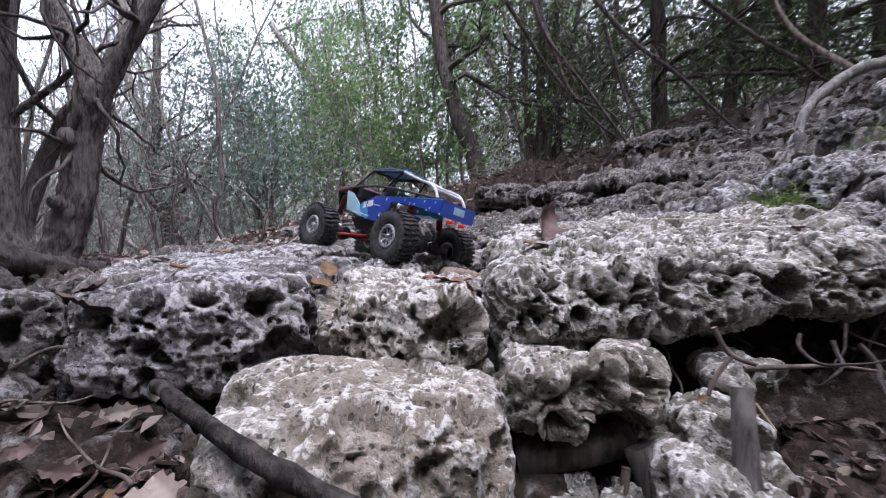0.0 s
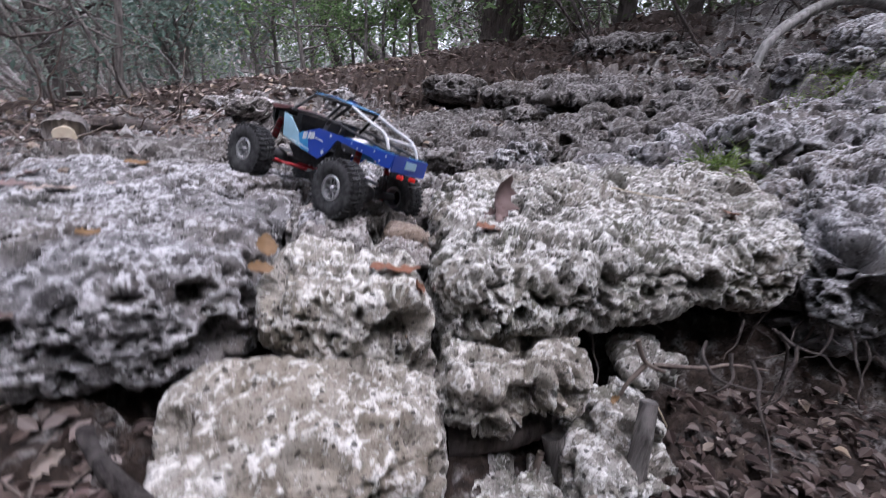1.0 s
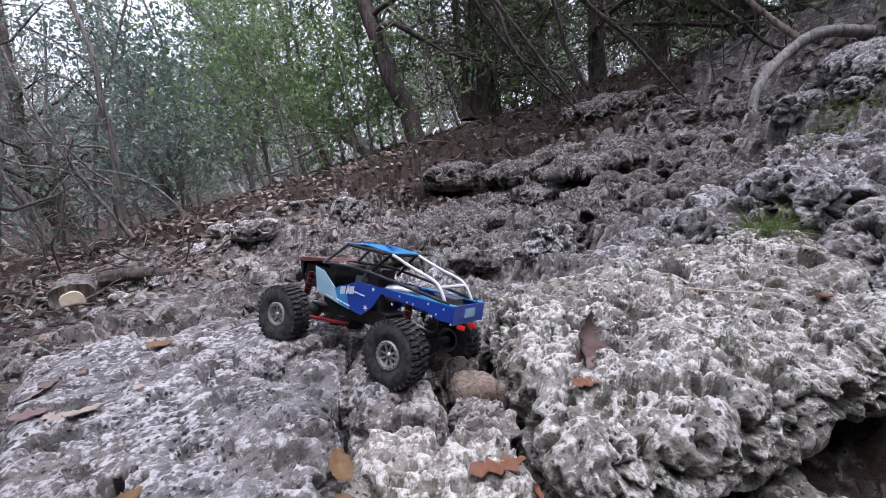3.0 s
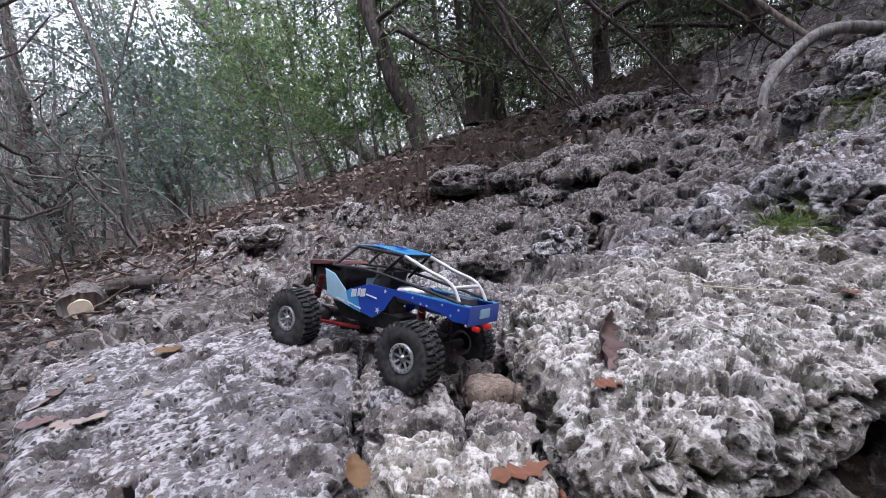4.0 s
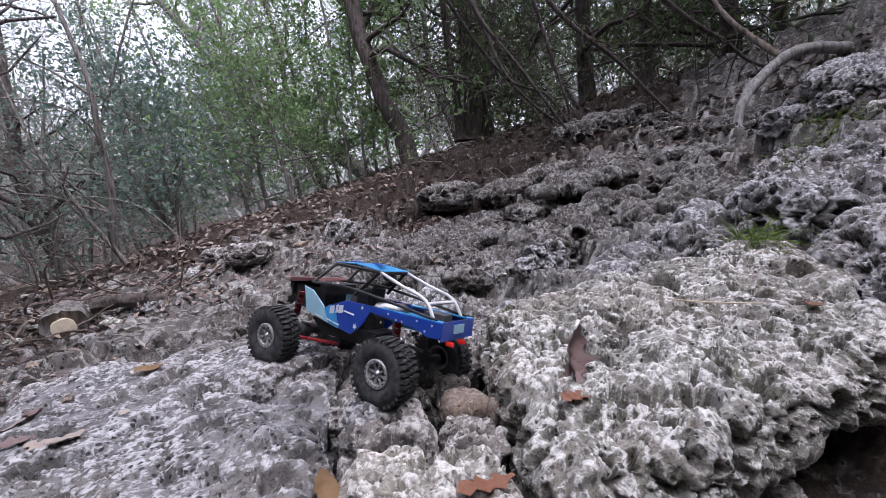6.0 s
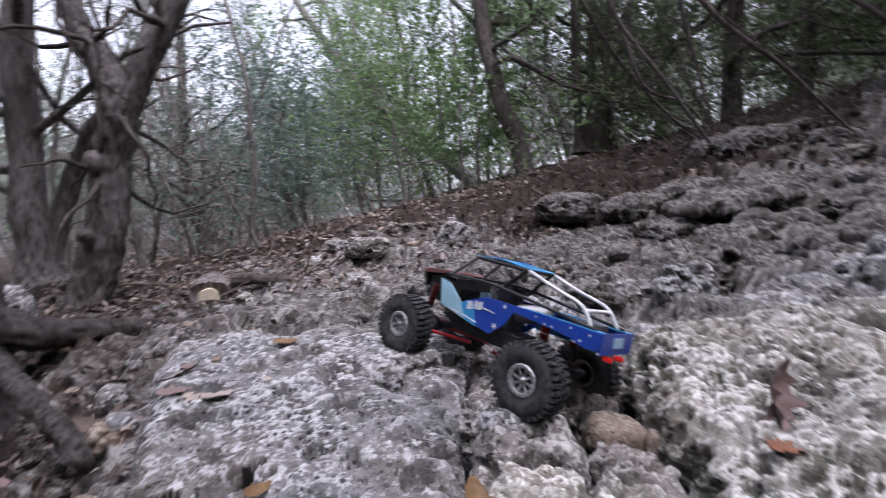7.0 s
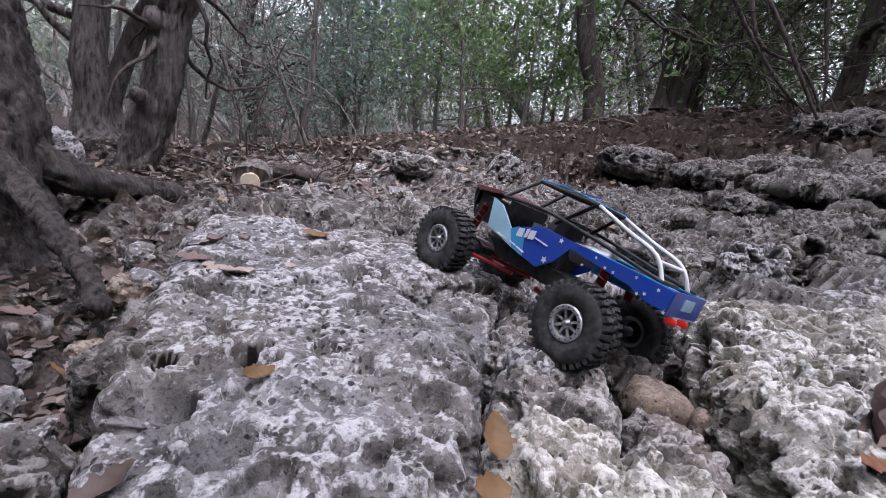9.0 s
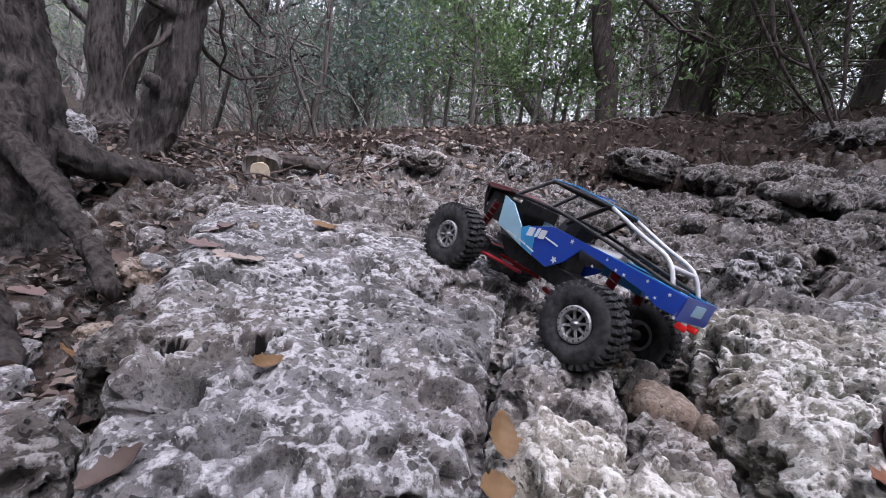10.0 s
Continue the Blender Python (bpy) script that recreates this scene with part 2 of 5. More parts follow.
# ---- materials ----
class Nodes:
    def __init__(self, name):
        self.mat = bpy.data.materials.new(name)
        self.mat.use_nodes = True
        self.n, self.l = self.mat.node_tree.nodes, self.mat.node_tree.links
        self.p = self.n["Principled BSDF"]
        self.where = self.n.new("ShaderNodeNewGeometry").outputs["Position"]

    def noise(self, scale, detail=4.0, rough=0.55, where=None):
        t = self.n.new("ShaderNodeTexNoise")
        t.inputs["Scale"].default_value, t.inputs["Detail"].default_value, t.inputs["Roughness"].default_value = scale, detail, rough
        self.l.new(where or self.where, t.inputs["Vector"])
        return t.outputs["Fac"]

    def ramp(self, fac, *stops):
        r = self.n.new("ShaderNodeValToRGB")
        e = r.color_ramp.elements
        while len(e) < len(stops):
            e.new(0.5)
        for k, (at, colour) in enumerate(stops):
            e[k].position = at
            e[k].color = (*colour, 1) if len(colour) == 3 else (colour[0],) * 3 + (1,)
        self.l.new(fac, r.inputs["Fac"])
        return r.outputs["Color"]

    def mix(self, fac, a, b, how="MIX"):
        m = self.n.new("ShaderNodeMix")
        m.data_type, m.blend_type = "RGBA", how
        for k, value in ((0, fac), (6, a), (7, b)):
            if isinstance(value, (int, float)):
                m.inputs[k].default_value = value
            elif isinstance(value, tuple):
                m.inputs[k].default_value = (*value, 1)
            else:
                self.l.new(value, m.inputs[k])
        return m.outputs[2]

    def bump(self, height, strength, distance):
        b = self.n.new("ShaderNodeBump")
        b.inputs["Strength"].default_value, b.inputs["Distance"].default_value = strength, distance
        self.l.new(height, b.inputs["Height"])
        self.l.new(b.outputs["Normal"], self.p.inputs["Normal"])

    def end(self, colour=None, rough=0.9, metal=0.0, spec=0.3):
        if isinstance(colour, tuple):
            self.p.inputs["Base Color"].default_value = (*colour, 1)
        elif colour is not None:
            self.l.new(colour, self.p.inputs["Base Color"])
        if isinstance(rough, (int, float)):
            self.p.inputs["Roughness"].default_value = rough
        else:
            self.l.new(rough, self.p.inputs["Roughness"])
        self.p.inputs["Metallic"].default_value, self.p.inputs["Specular IOR Level"].default_value = metal, spec
        return self.mat


def rock_colour(k, dark, mid, pale, warm, grain=1.0, moss=0.0):
    """Mottled limestone: grey weathering, a pale crust along the crests, fine dark specks, buff and mossy patches, with
    the shade of pores and bores painted in.
    """
    broad, mottle, crust, grit = k.noise(3.2, 4, 0.6), k.noise(19 * grain, 7, 0.66), k.noise(78 * grain, 8, 0.68), k.noise(210, 4, 0.7)
    c = k.ramp(mottle, (0.34, dark), (0.50, mid), (0.72, tuple(0.65 * a + 0.35 * b for a, b in zip(mid, pale))))
    c = k.mix(k.ramp(broad, (0.44, (0,)), (0.64, (0.75,))), c, k.mix(0.65, c, warm))
    if moss:
        c = k.mix(k.ramp(k.noise(7.5, 5, 0.65), (0.50, (0,)), (0.62, (moss,))), c, k.mix(grit, (0.045, 0.05, 0.03), (0.15, 0.16, 0.105)))
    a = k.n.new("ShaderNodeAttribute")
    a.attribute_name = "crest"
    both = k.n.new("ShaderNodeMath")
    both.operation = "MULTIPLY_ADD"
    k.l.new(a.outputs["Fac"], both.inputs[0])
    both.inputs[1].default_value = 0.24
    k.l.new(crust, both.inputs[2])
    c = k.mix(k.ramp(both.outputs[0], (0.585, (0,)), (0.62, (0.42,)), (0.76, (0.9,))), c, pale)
    c = k.mix(1.0, c, k.ramp(grit, (0.36, (0.5,)), (0.48, (1,)), (0.66, (1.0,))), "MULTIPLY")
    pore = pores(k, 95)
    # bored holes go near black in the colour, standing in for shade inside
    bore_shade = k.n.new("ShaderNodeMath")
    bore_shade.operation, bore_shade.use_clamp = "MULTIPLY", True
    k.l.new(a.outputs["Fac"], bore_shade.inputs[0])
    bore_shade.inputs[1].default_value = -1.5
    c = k.mix(bore_shade.outputs[0], c, (0.012, 0.010, 0.009))
    # the shade inside the pores is painted too, darker than the darkest stone
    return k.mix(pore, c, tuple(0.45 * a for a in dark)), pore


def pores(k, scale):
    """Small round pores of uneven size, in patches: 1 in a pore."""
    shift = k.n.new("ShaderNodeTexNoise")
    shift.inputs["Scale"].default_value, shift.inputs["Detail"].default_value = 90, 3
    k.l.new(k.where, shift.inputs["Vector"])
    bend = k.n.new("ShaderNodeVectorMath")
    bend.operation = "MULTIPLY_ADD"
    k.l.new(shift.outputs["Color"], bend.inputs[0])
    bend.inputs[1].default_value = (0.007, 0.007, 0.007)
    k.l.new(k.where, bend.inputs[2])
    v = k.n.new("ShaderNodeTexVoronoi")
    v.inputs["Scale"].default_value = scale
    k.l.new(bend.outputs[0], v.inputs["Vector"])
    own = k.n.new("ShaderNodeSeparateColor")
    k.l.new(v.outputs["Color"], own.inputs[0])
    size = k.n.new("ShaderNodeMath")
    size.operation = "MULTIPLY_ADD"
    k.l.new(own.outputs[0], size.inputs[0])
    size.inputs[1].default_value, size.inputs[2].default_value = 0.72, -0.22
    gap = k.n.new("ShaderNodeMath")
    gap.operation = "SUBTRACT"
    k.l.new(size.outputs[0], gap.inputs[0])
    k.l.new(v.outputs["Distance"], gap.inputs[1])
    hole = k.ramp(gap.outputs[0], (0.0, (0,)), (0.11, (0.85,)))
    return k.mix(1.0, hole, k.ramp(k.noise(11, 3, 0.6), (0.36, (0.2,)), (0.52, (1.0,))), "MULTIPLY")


def rock_bump(k, pore):
    rough = k.mix(0.6, k.noise(75, 8, 0.72), k.noise(190, 4, 0.7))
    k.bump(k.mix(pore, rough, (0.0, 0.0, 0.0)), 1.0, 0.0055)


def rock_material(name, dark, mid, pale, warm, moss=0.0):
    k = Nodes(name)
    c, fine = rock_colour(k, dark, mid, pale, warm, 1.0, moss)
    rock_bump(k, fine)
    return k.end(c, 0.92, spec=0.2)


def wood_material(name, dark, pale, along=6.0, across=60.0, bump=0.006):
    k = Nodes(name)
    tex = k.n.new("ShaderNodeTexCoord")
    m = k.n.new("ShaderNodeMapping")
    m.inputs["Scale"].default_value = (across, across, along)
    k.l.new(tex.outputs["Object"], m.inputs["Vector"])
    grain = k.noise(1.0, 6, 0.65, m.outputs["Vector"])
    patch = k.noise(9, 4, 0.6)
    c = k.ramp(grain, (0.33, dark), (0.62, pale))
    c = k.mix(k.ramp(patch, (0.45, (0,)), (0.7, (0.5,))), c, tuple(0.5 * (a + b) + 0.05 for a, b in zip(dark, pale)))
    k.bump(grain, 1.0, bump)
    return k.end(c, 0.95, spec=0.15)


def leaf_material(name, *tones, rough=0.6, through=0.25):
    k = Nodes(name)
    info = k.n.new("ShaderNodeNewGeometry").outputs["Random Per Island"]
    stops = [(0.02 + 0.96 * i / max(1, len(tones) - 1), t) for i, t in enumerate(tones)]
    c = k.mix(k.ramp(k.noise(14, 3), (0.4, (0,)), (0.7, (0.45,))), k.ramp(info, *stops), tones[0])
    mat = k.end(c, rough, spec=0.3)
    if through:
        soft = k.n.new("ShaderNodeBsdfTranslucent")
        k.l.new(c, soft.inputs["Color"])
        add = k.n.new("ShaderNodeMixShader")
        add.inputs[0].default_value = through
        k.l.new(k.p.outputs[0], add.inputs[1])
        k.l.new(soft.outputs[0], add.inputs[2])
        k.l.new(add.outputs[0], k.n["Material Output"].inputs["Surface"])
    return mat


def plain(name, colour, rough=0.5, metal=0.0, spec=0.5, vary=0.15, scale=60.0, bump=0.0):
    k = Nodes(name)
    c = k.mix(k.ramp(k.noise(scale, 4), (0.35, (0,)), (0.7, (1,))), colour, tuple(max(0.0, v * (1 - vary) + vary * 0.12) for v in colour))
    if bump:
        k.bump(k.noise(scale * 3, 4), 0.6, bump)
    return k.end(c, rough, metal, spec)


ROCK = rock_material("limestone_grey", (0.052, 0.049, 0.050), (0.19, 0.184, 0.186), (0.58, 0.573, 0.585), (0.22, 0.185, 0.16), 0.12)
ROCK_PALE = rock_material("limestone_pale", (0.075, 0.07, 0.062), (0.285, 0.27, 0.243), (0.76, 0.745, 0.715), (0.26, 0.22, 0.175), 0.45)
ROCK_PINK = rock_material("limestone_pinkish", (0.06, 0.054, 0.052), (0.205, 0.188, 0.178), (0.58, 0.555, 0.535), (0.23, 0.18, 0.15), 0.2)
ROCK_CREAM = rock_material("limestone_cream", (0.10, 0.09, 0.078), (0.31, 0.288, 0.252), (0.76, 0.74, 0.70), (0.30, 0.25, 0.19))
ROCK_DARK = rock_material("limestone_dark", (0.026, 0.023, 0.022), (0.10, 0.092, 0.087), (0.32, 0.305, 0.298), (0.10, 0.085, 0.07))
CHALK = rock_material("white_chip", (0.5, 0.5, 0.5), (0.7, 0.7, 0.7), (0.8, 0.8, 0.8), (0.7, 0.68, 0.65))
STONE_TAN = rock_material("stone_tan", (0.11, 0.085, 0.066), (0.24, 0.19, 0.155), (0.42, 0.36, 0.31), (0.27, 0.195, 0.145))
BARK = wood_material("bark", (0.045, 0.04, 0.037), (0.26, 0.24, 0.228))
BARK_OLD = wood_material("old_bark", (0.022, 0.018, 0.017), (0.21, 0.19, 0.183), 13, 60, 0.016)
BARK_BIG = wood_material("big_tree_bark", (0.010, 0.008, 0.008), (0.10, 0.088, 0.083), 16, 60, 0.018)
# bark of the background trees, lightened in the colour to imitate haze
BARK_HAZY = wood_material("hazed_far_bark", (0.075, 0.068, 0.065), (0.27, 0.25, 0.24))
BARK_DARK = wood_material("bark_dark", (0.022, 0.018, 0.017), (0.11, 0.092, 0.084))
BARK_PALE = wood_material("bark_pale", (0.045, 0.04, 0.037), (0.23, 0.21, 0.195))
DEADWOOD = wood_material("weathered_wood", (0.09, 0.085, 0.08), (0.34, 0.33, 0.32), 5, 50, 0.003)
TWIG = wood_material("twig", (0.06, 0.045, 0.04), (0.22, 0.18, 0.155), 8, 40, 0.002)
CUTWOOD = wood_material("cut_wood", (0.50, 0.41, 0.29), (0.68, 0.60, 0.47), 30, 30, 0.001)
LEAF_GREEN = leaf_material("green_leaves", (0.10, 0.18, 0.065), (0.18, 0.28, 0.115), (0.28, 0.38, 0.19), through=0.55)
LEAF_BLUE = leaf_material("blue_green_leaves", (0.10, 0.16, 0.13), (0.17, 0.245, 0.20), (0.26, 0.335, 0.285), through=0.5)
LEAF_PURPLE = leaf_material("purplish_leaf", (0.16, 0.105, 0.10), (0.27, 0.2, 0.185), through=0.15)
LEAF_FADED = leaf_material("faded_leaves", (0.16, 0.12, 0.108), (0.26, 0.205, 0.188), (0.36, 0.31, 0.29), (0.40, 0.32, 0.24), through=0.15)
LEAF_GREY = leaf_material("grey_green_leaves", (0.115, 0.145, 0.115), (0.19, 0.225, 0.185), (0.27, 0.31, 0.265), through=0.5)
LEAF_DARK = leaf_material("juniper_needles", (0.05, 0.072, 0.035), (0.085, 0.115, 0.053), (0.125, 0.155, 0.078), through=0.45)
LEAF_DEAD = leaf_material("dead_leaves", (0.05, 0.034, 0.030), (0.09, 0.063, 0.054), (0.15, 0.112, 0.096), (0.22, 0.185, 0.17), through=0.15)
LEAF_TAN = leaf_material("tan_leaf", (0.15, 0.085, 0.04), (0.28, 0.175, 0.09), through=0.15)
LEAF_BROWN = leaf_material("brown_leaf", (0.20, 0.085, 0.05), (0.27, 0.13, 0.08), through=0.15)
LEAF_PALE = leaf_material("pale_leaf", (0.34, 0.28, 0.24), (0.45, 0.38, 0.33), through=0.15)
GRASS = leaf_material("grass", (0.13, 0.21, 0.04), (0.23, 0.34, 0.08), (0.34, 0.43, 0.14), through=0.4)


def ground_material():
    """Limestone, dark leaf mould and gravel, as the attribute "mould" of the ground says."""
    k = Nodes("ground")
    rock, fine = rock_colour(k, (0.036, 0.033, 0.032), (0.128, 0.119, 0.114), (0.38, 0.366, 0.356), (0.12, 0.10, 0.085), 0.6)
    soil = k.ramp(k.noise(45, 7, 0.7), (0.32, (0.013, 0.010, 0.009)), (0.55, (0.046, 0.034, 0.028)), (0.75, (0.11, 0.082, 0.067)))
    a = k.n.new("ShaderNodeAttribute")
    a.attribute_name = "mould"
    edge = k.n.new("ShaderNodeMath")
    edge.operation = "MULTIPLY_ADD"
    k.l.new(k.noise(18, 5, 0.65), edge.inputs[0])
    edge.inputs[1].default_value = 0.9
    k.l.new(a.outputs["Fac"], edge.inputs[2])
    c = k.mix(k.ramp(edge.outputs[0], (0.85, (0,)), (1.05, (1,))), rock, soil)
    rock_bump(k, fine)
    return k.end(c, 0.95, spec=0.15)


GROUND = ground_material()

# ---- the ground: a flat below, a rock bench, and a hillside rising to the east ----
def rise(x, y):
    x0 = 0.45 - 0.36 * (np.clip(y, 1.2, 5) - 1.6)
    close = 0.27 + 0.035 * np.clip(y - 1.5, 0, 4) + 0.44 * 0.35 * np.logaddexp(0, (x - x0) / 0.35)
    slope = 0.76 + 0.27 * (x + 0.3) + 0.02 * (np.clip(y, 0, 20) - 5)
    slope = np.where(slope > 2.4, 2.4 + 0.4 * (slope - 2.4), np.where(slope < -0.2, -0.2 + 0.35 * (slope + 0.2), slope))
    close = np.where(close > 2.2, 2.2 + 0.4 * (close - 2.2), close)
    blend = step(2.2, 4.6, y)
    return close * (1 - blend) + slope * blend


def ground_height(x, y):
    p = np.stack([x, y, 0 * x], 1)
    far = np.maximum(np.abs(x), y)
    h = rise(x, y) + 0.04 * fbm(p * 1.1, 3, 4)
    # ledges of bedrock that step up the slope, broken into blocks
    near = (1 - step(3.4, 5.2, y)) * (1 - step(3.0, 5.0, np.abs(x)))
    tall = 0.125
    lay = (h + 0.07 * fbm(p * np.array([1.6, 2.4, 1.0]), 4, 11)) / tall
    shelf = (np.floor(lay) + step(0.74, 0.93, lay - np.floor(lay))) * tall
    rocky = near * (0.25 + 0.75 * step(-0.1, 0.4, x - 0.15 * (y - 1.5)))
    h += 0.045 * (1 - step(1.9, 2.6, y)) * step(-1.3, -0.9, x) * (1 - step(-0.3, 0.2, x))
    h = h * (1 - 0.85 * rocky) + shelf * 0.85 * rocky
    w = p + 0.05 * np.stack([fbm(p * 5, 3, 61), fbm(p * 5, 3, 62), 0 * x], 1)
    joint, own = blocks(w * np.array([1.0, 1.5, 1.0]), 0.30, 63)
    small, mine = blocks(w, 0.12, 67)
    h += near * ((0.055 * (own - 0.5)) - 0.06 * (1 - step(0.0, 0.14, joint)) + 0.018 * (mine - 0.5) - 0.014 * (1 - step(0.0, 0.2, small)))
    h -= 0.10 * step(-0.85, -1.15, x) * step(1.5, 1.9, y) * (1 - step(3.0, 4.0, y))
    # the bed on which the great slabs lie
    bed = (1 - step(1.16, 1.34, y - 0.12 * (x < -0.2) * step(-0.2, -0.8, x))) * step(-1.0, -0.86, x) * (1 - step(1.25, 1.45, x))
    h = h * (1 - bed) + bed * np.minimum(h, 0.21 + 0.1 * np.clip(x - 0.2, 0, 1))
    # the drop in front of the ledge, and the hollow at the foot of the big tree
    front = 0.90 + 0.08 * np.sin(2.3 * x)
    drop = 1 - step(front - 0.04 - 0.26 * step(0.38, 0.52, x), front + 0.07, y + 0.03 * fbm(p * 6, 3, 31))
    low = 0.07 + 0.04 * fbm(p * 4, 3, 21) + 0.10 * step(-0.2, -0.5, x) + 0.05 * (y - 0.4)
    hollow = step(-0.66, -0.86, x + 0.5 * (y - 0.8)) * (1 - step(1.2, 1.7, y))
    h = h * (1 - 0.9 * hollow) + 0.9 * hollow * (0.10 + 0.05 * fbm(p * 5, 2, 33))
    return h * (1 - drop) + low * drop


def build_ground():
    u, w = np.linspace(-1, 1, 540), np.linspace(-0.62, 1, 580)
    gx = 0.15 + 0.42 * np.sinh(5.6 * u)
    gy = 1.35 + 0.50 * np.sinh(5.5 * w)
    x, y = (a.ravel() for a in np.meshgrid(gx, gy, indexing="ij"))
    v = np.stack([x, y, ground_height(x, y)], 1)
    i = np.arange(len(v)).reshape(len(gx), len(gy))
    q = np.stack([i[:-1, :-1], i[1:, :-1], i[1:, 1:], i[:-1, 1:]], -1).reshape(-1, 4)
    far = np.maximum(np.abs(x), y)
    n = normals_of(v, q)
    rocky = (1 - step(2.9, 4.5, y - 0.6 * (x > 0) * x)) * (1 - step(3, 6, np.abs(x)))
    close = far < 12
    relief, crest = np.zeros(len(v)), np.zeros(len(v))
    relief[close], crest[close] = karst(v[close], 3, 1.0, 0.6)
    v += n * ((0.3 + 0.8 * rocky) * (1 - step(6, 12, far)) * relief)[:, None]
    v[:, 2] += 0.03 * (1 - step(5, 12, far)) * fbm(v * 7, 3, 77)
    v[:, 2] += 0.012 * rocky * np.sin(v[:, 2] * 2 * math.pi / 0.035 + 3 * fbm(v * 2.5, 3, 15))
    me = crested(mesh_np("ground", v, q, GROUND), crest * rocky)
    p = np.stack([x, y, 0 * x], 1)
    mould = step(0.1, 1.0, (y - 1.8) * 0.75 + 0.35 * fbm(p * 1.6, 3, 91)) * (1 - 0.85 * step(0.95, 1.5, x - 0.55 * (y - 1.2)) * (1 - step(3.2, 4.2, y)))
    mould *= 1 - 0.4 * (1 - step(-0.3, 0.3, x)) * (1 - step(2.8, 3.6, y))
    mould = np.maximum(mould, (y < 0.97) * 0.9)
    mould = np.maximum(mould, step(-0.75, -0.95, x + 0.35 * (y - 0.9)) * 0.8)
    a = me.attributes.new("mould", "FLOAT", "POINT")
    a.data.foreach_set("value", (mould * 0.62).astype(np.float32))
    return tagged(new("ground", me), "rocky limestone ground with dark leaf mould rising into a wooded hillside", "ground", kind="structure")


build_ground()


# ---- limestone blocks of the ledge ----
def slab(name, label, corners, cell, mat, seed, **kw):
    return tagged(new(name, slab_mesh(name, corners, cell, mat, seed, **kw)), label, "rock")


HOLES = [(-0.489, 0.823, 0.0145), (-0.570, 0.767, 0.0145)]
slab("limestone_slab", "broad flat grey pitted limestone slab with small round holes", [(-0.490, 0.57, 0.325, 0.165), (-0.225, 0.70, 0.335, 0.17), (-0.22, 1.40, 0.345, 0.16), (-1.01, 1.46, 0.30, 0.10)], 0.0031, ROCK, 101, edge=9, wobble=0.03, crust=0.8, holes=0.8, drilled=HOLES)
slab("limestone_block", "small buff pitted limestone block wedged in the ledge", [(-0.205, 0.655, 0.318, 0.222), (0.045, 0.645, 0.315, 0.215), (0.03, 0.83, 0.335, 0.2), (-0.17, 0.85, 0.335, 0.2)], 0.003, ROCK_CREAM, 202, edge=5, wobble=0.02)
slab("limestone_block", "large pale limestone block at the foot of the ledge", [(-0.225, 0.37, 0.232, -0.02), (0.068, 0.47, 0.205, -0.05), (0.065, 0.72, 0.225, -0.05), (-0.265, 0.62, 0.225, -0.02)], 0.0036, ROCK_CREAM, 303, edge=8, wobble=0.02, crust=0.65, holes=0.45)
slab("limestone_slab", "big overhanging whitish limestone slab eaten with hollows", [(0.062, 0.655, 0.35, 0.24), (0.82, 0.79, 0.395, 0.30), (1.08, 1.32, 0.52, 0.30), (0.125, 1.24, 0.41, 0.2)], 0.0031, ROCK_PALE, 404, edge=8, wobble=0.04, caves=1.0, holes=1.1, lumps=0.7)
slab("limestone_shelf", "buff limestone shelf under the overhanging slab", [(0.085, 0.585, 0.236, 0.15), (0.30, 0.60, 0.238, 0.15), (0.36, 0.92, 0.25, 0.12), (0.09, 0.92, 0.25, 0.12)], 0.0034, ROCK_CREAM, 505, edge=8, wobble=0.03, caves=0.9, lumps=0.35)
slab("limestone_boulder", "grey pitted limestone boulder with dark hollows", [(0.855, 0.71, 0.40, 0.16), (1.35, 0.78, 0.50, 0.14), (1.6, 1.3, 0.70, 0.2), (1.1, 1.24, 0.53, 0.2)], 0.005, ROCK, 606, edge=5, wobble=0.05, caves=1.0, holes=1.5, lumps=1.0)

slab("limestone_block", "flat whitish stone lying in the dark hollow under the slab", [(0.43, 0.645, 0.205, 0.185), (0.51, 0.64, 0.205, 0.185), (0.54, 0.76, 0.215, 0.185), (0.43, 0.78, 0.21, 0.17)], 0.004, ROCK_PALE, 707, edge=4, wobble=0.03)
slab("limestone_block", "pale broken stone standing among roots below the ledge", [(0.33, 0.56, 0.165, 0.12), (0.42, 0.56, 0.16, 0.12), (0.43, 0.68, 0.17, 0.10), (0.33, 0.70, 0.17, 0.10)], 0.004, ROCK_PALE, 717, edge=4, wobble=0.02)
slab("limestone_block", "lichen-spotted stone block on the ground below the ledge", [(0.29, 0.50, 0.115, -0.02), (0.44, 0.52, 0.11, -0.02), (0.45, 0.66, 0.12, -0.02), (0.28, 0.66, 0.12, -0.02)], 0.004, ROCK_PALE, 727, edge=5, wobble=0.02)
slab("limestone_block", "long low buff stone below the overhang", [(0.44, 0.50, 0.05, -0.05), (0.66, 0.50, 0.06, -0.05), (0.66, 0.62, 0.08, -0.03), (0.46, 0.62, 0.07, -0.03)], 0.0045, STONE_TAN, 737, edge=5, wobble=0.03)
slab("limestone_block", "rounded buff stone low at the ledge foot", [(0.10, 0.52, 0.06, -0.05), (0.26, 0.50, 0.07, -0.05), (0.27, 0.62, 0.08, -0.05), (0.1, 0.62, 0.07, -0.05)], 0.0045, ROCK_PALE, 747, edge=4, wobble=0.02)
slab("limestone_block", "dark mossy stone beside the slab among leaves", [(-0.62, 0.50, 0.20, 0.02), (-0.51, 0.50, 0.20, 0.02), (-0.52, 0.64, 0.22, 0.03), (-0.65, 0.66, 0.22, 0.03)], 0.004, ROCK_DARK, 757, edge=4, wobble=0.03)
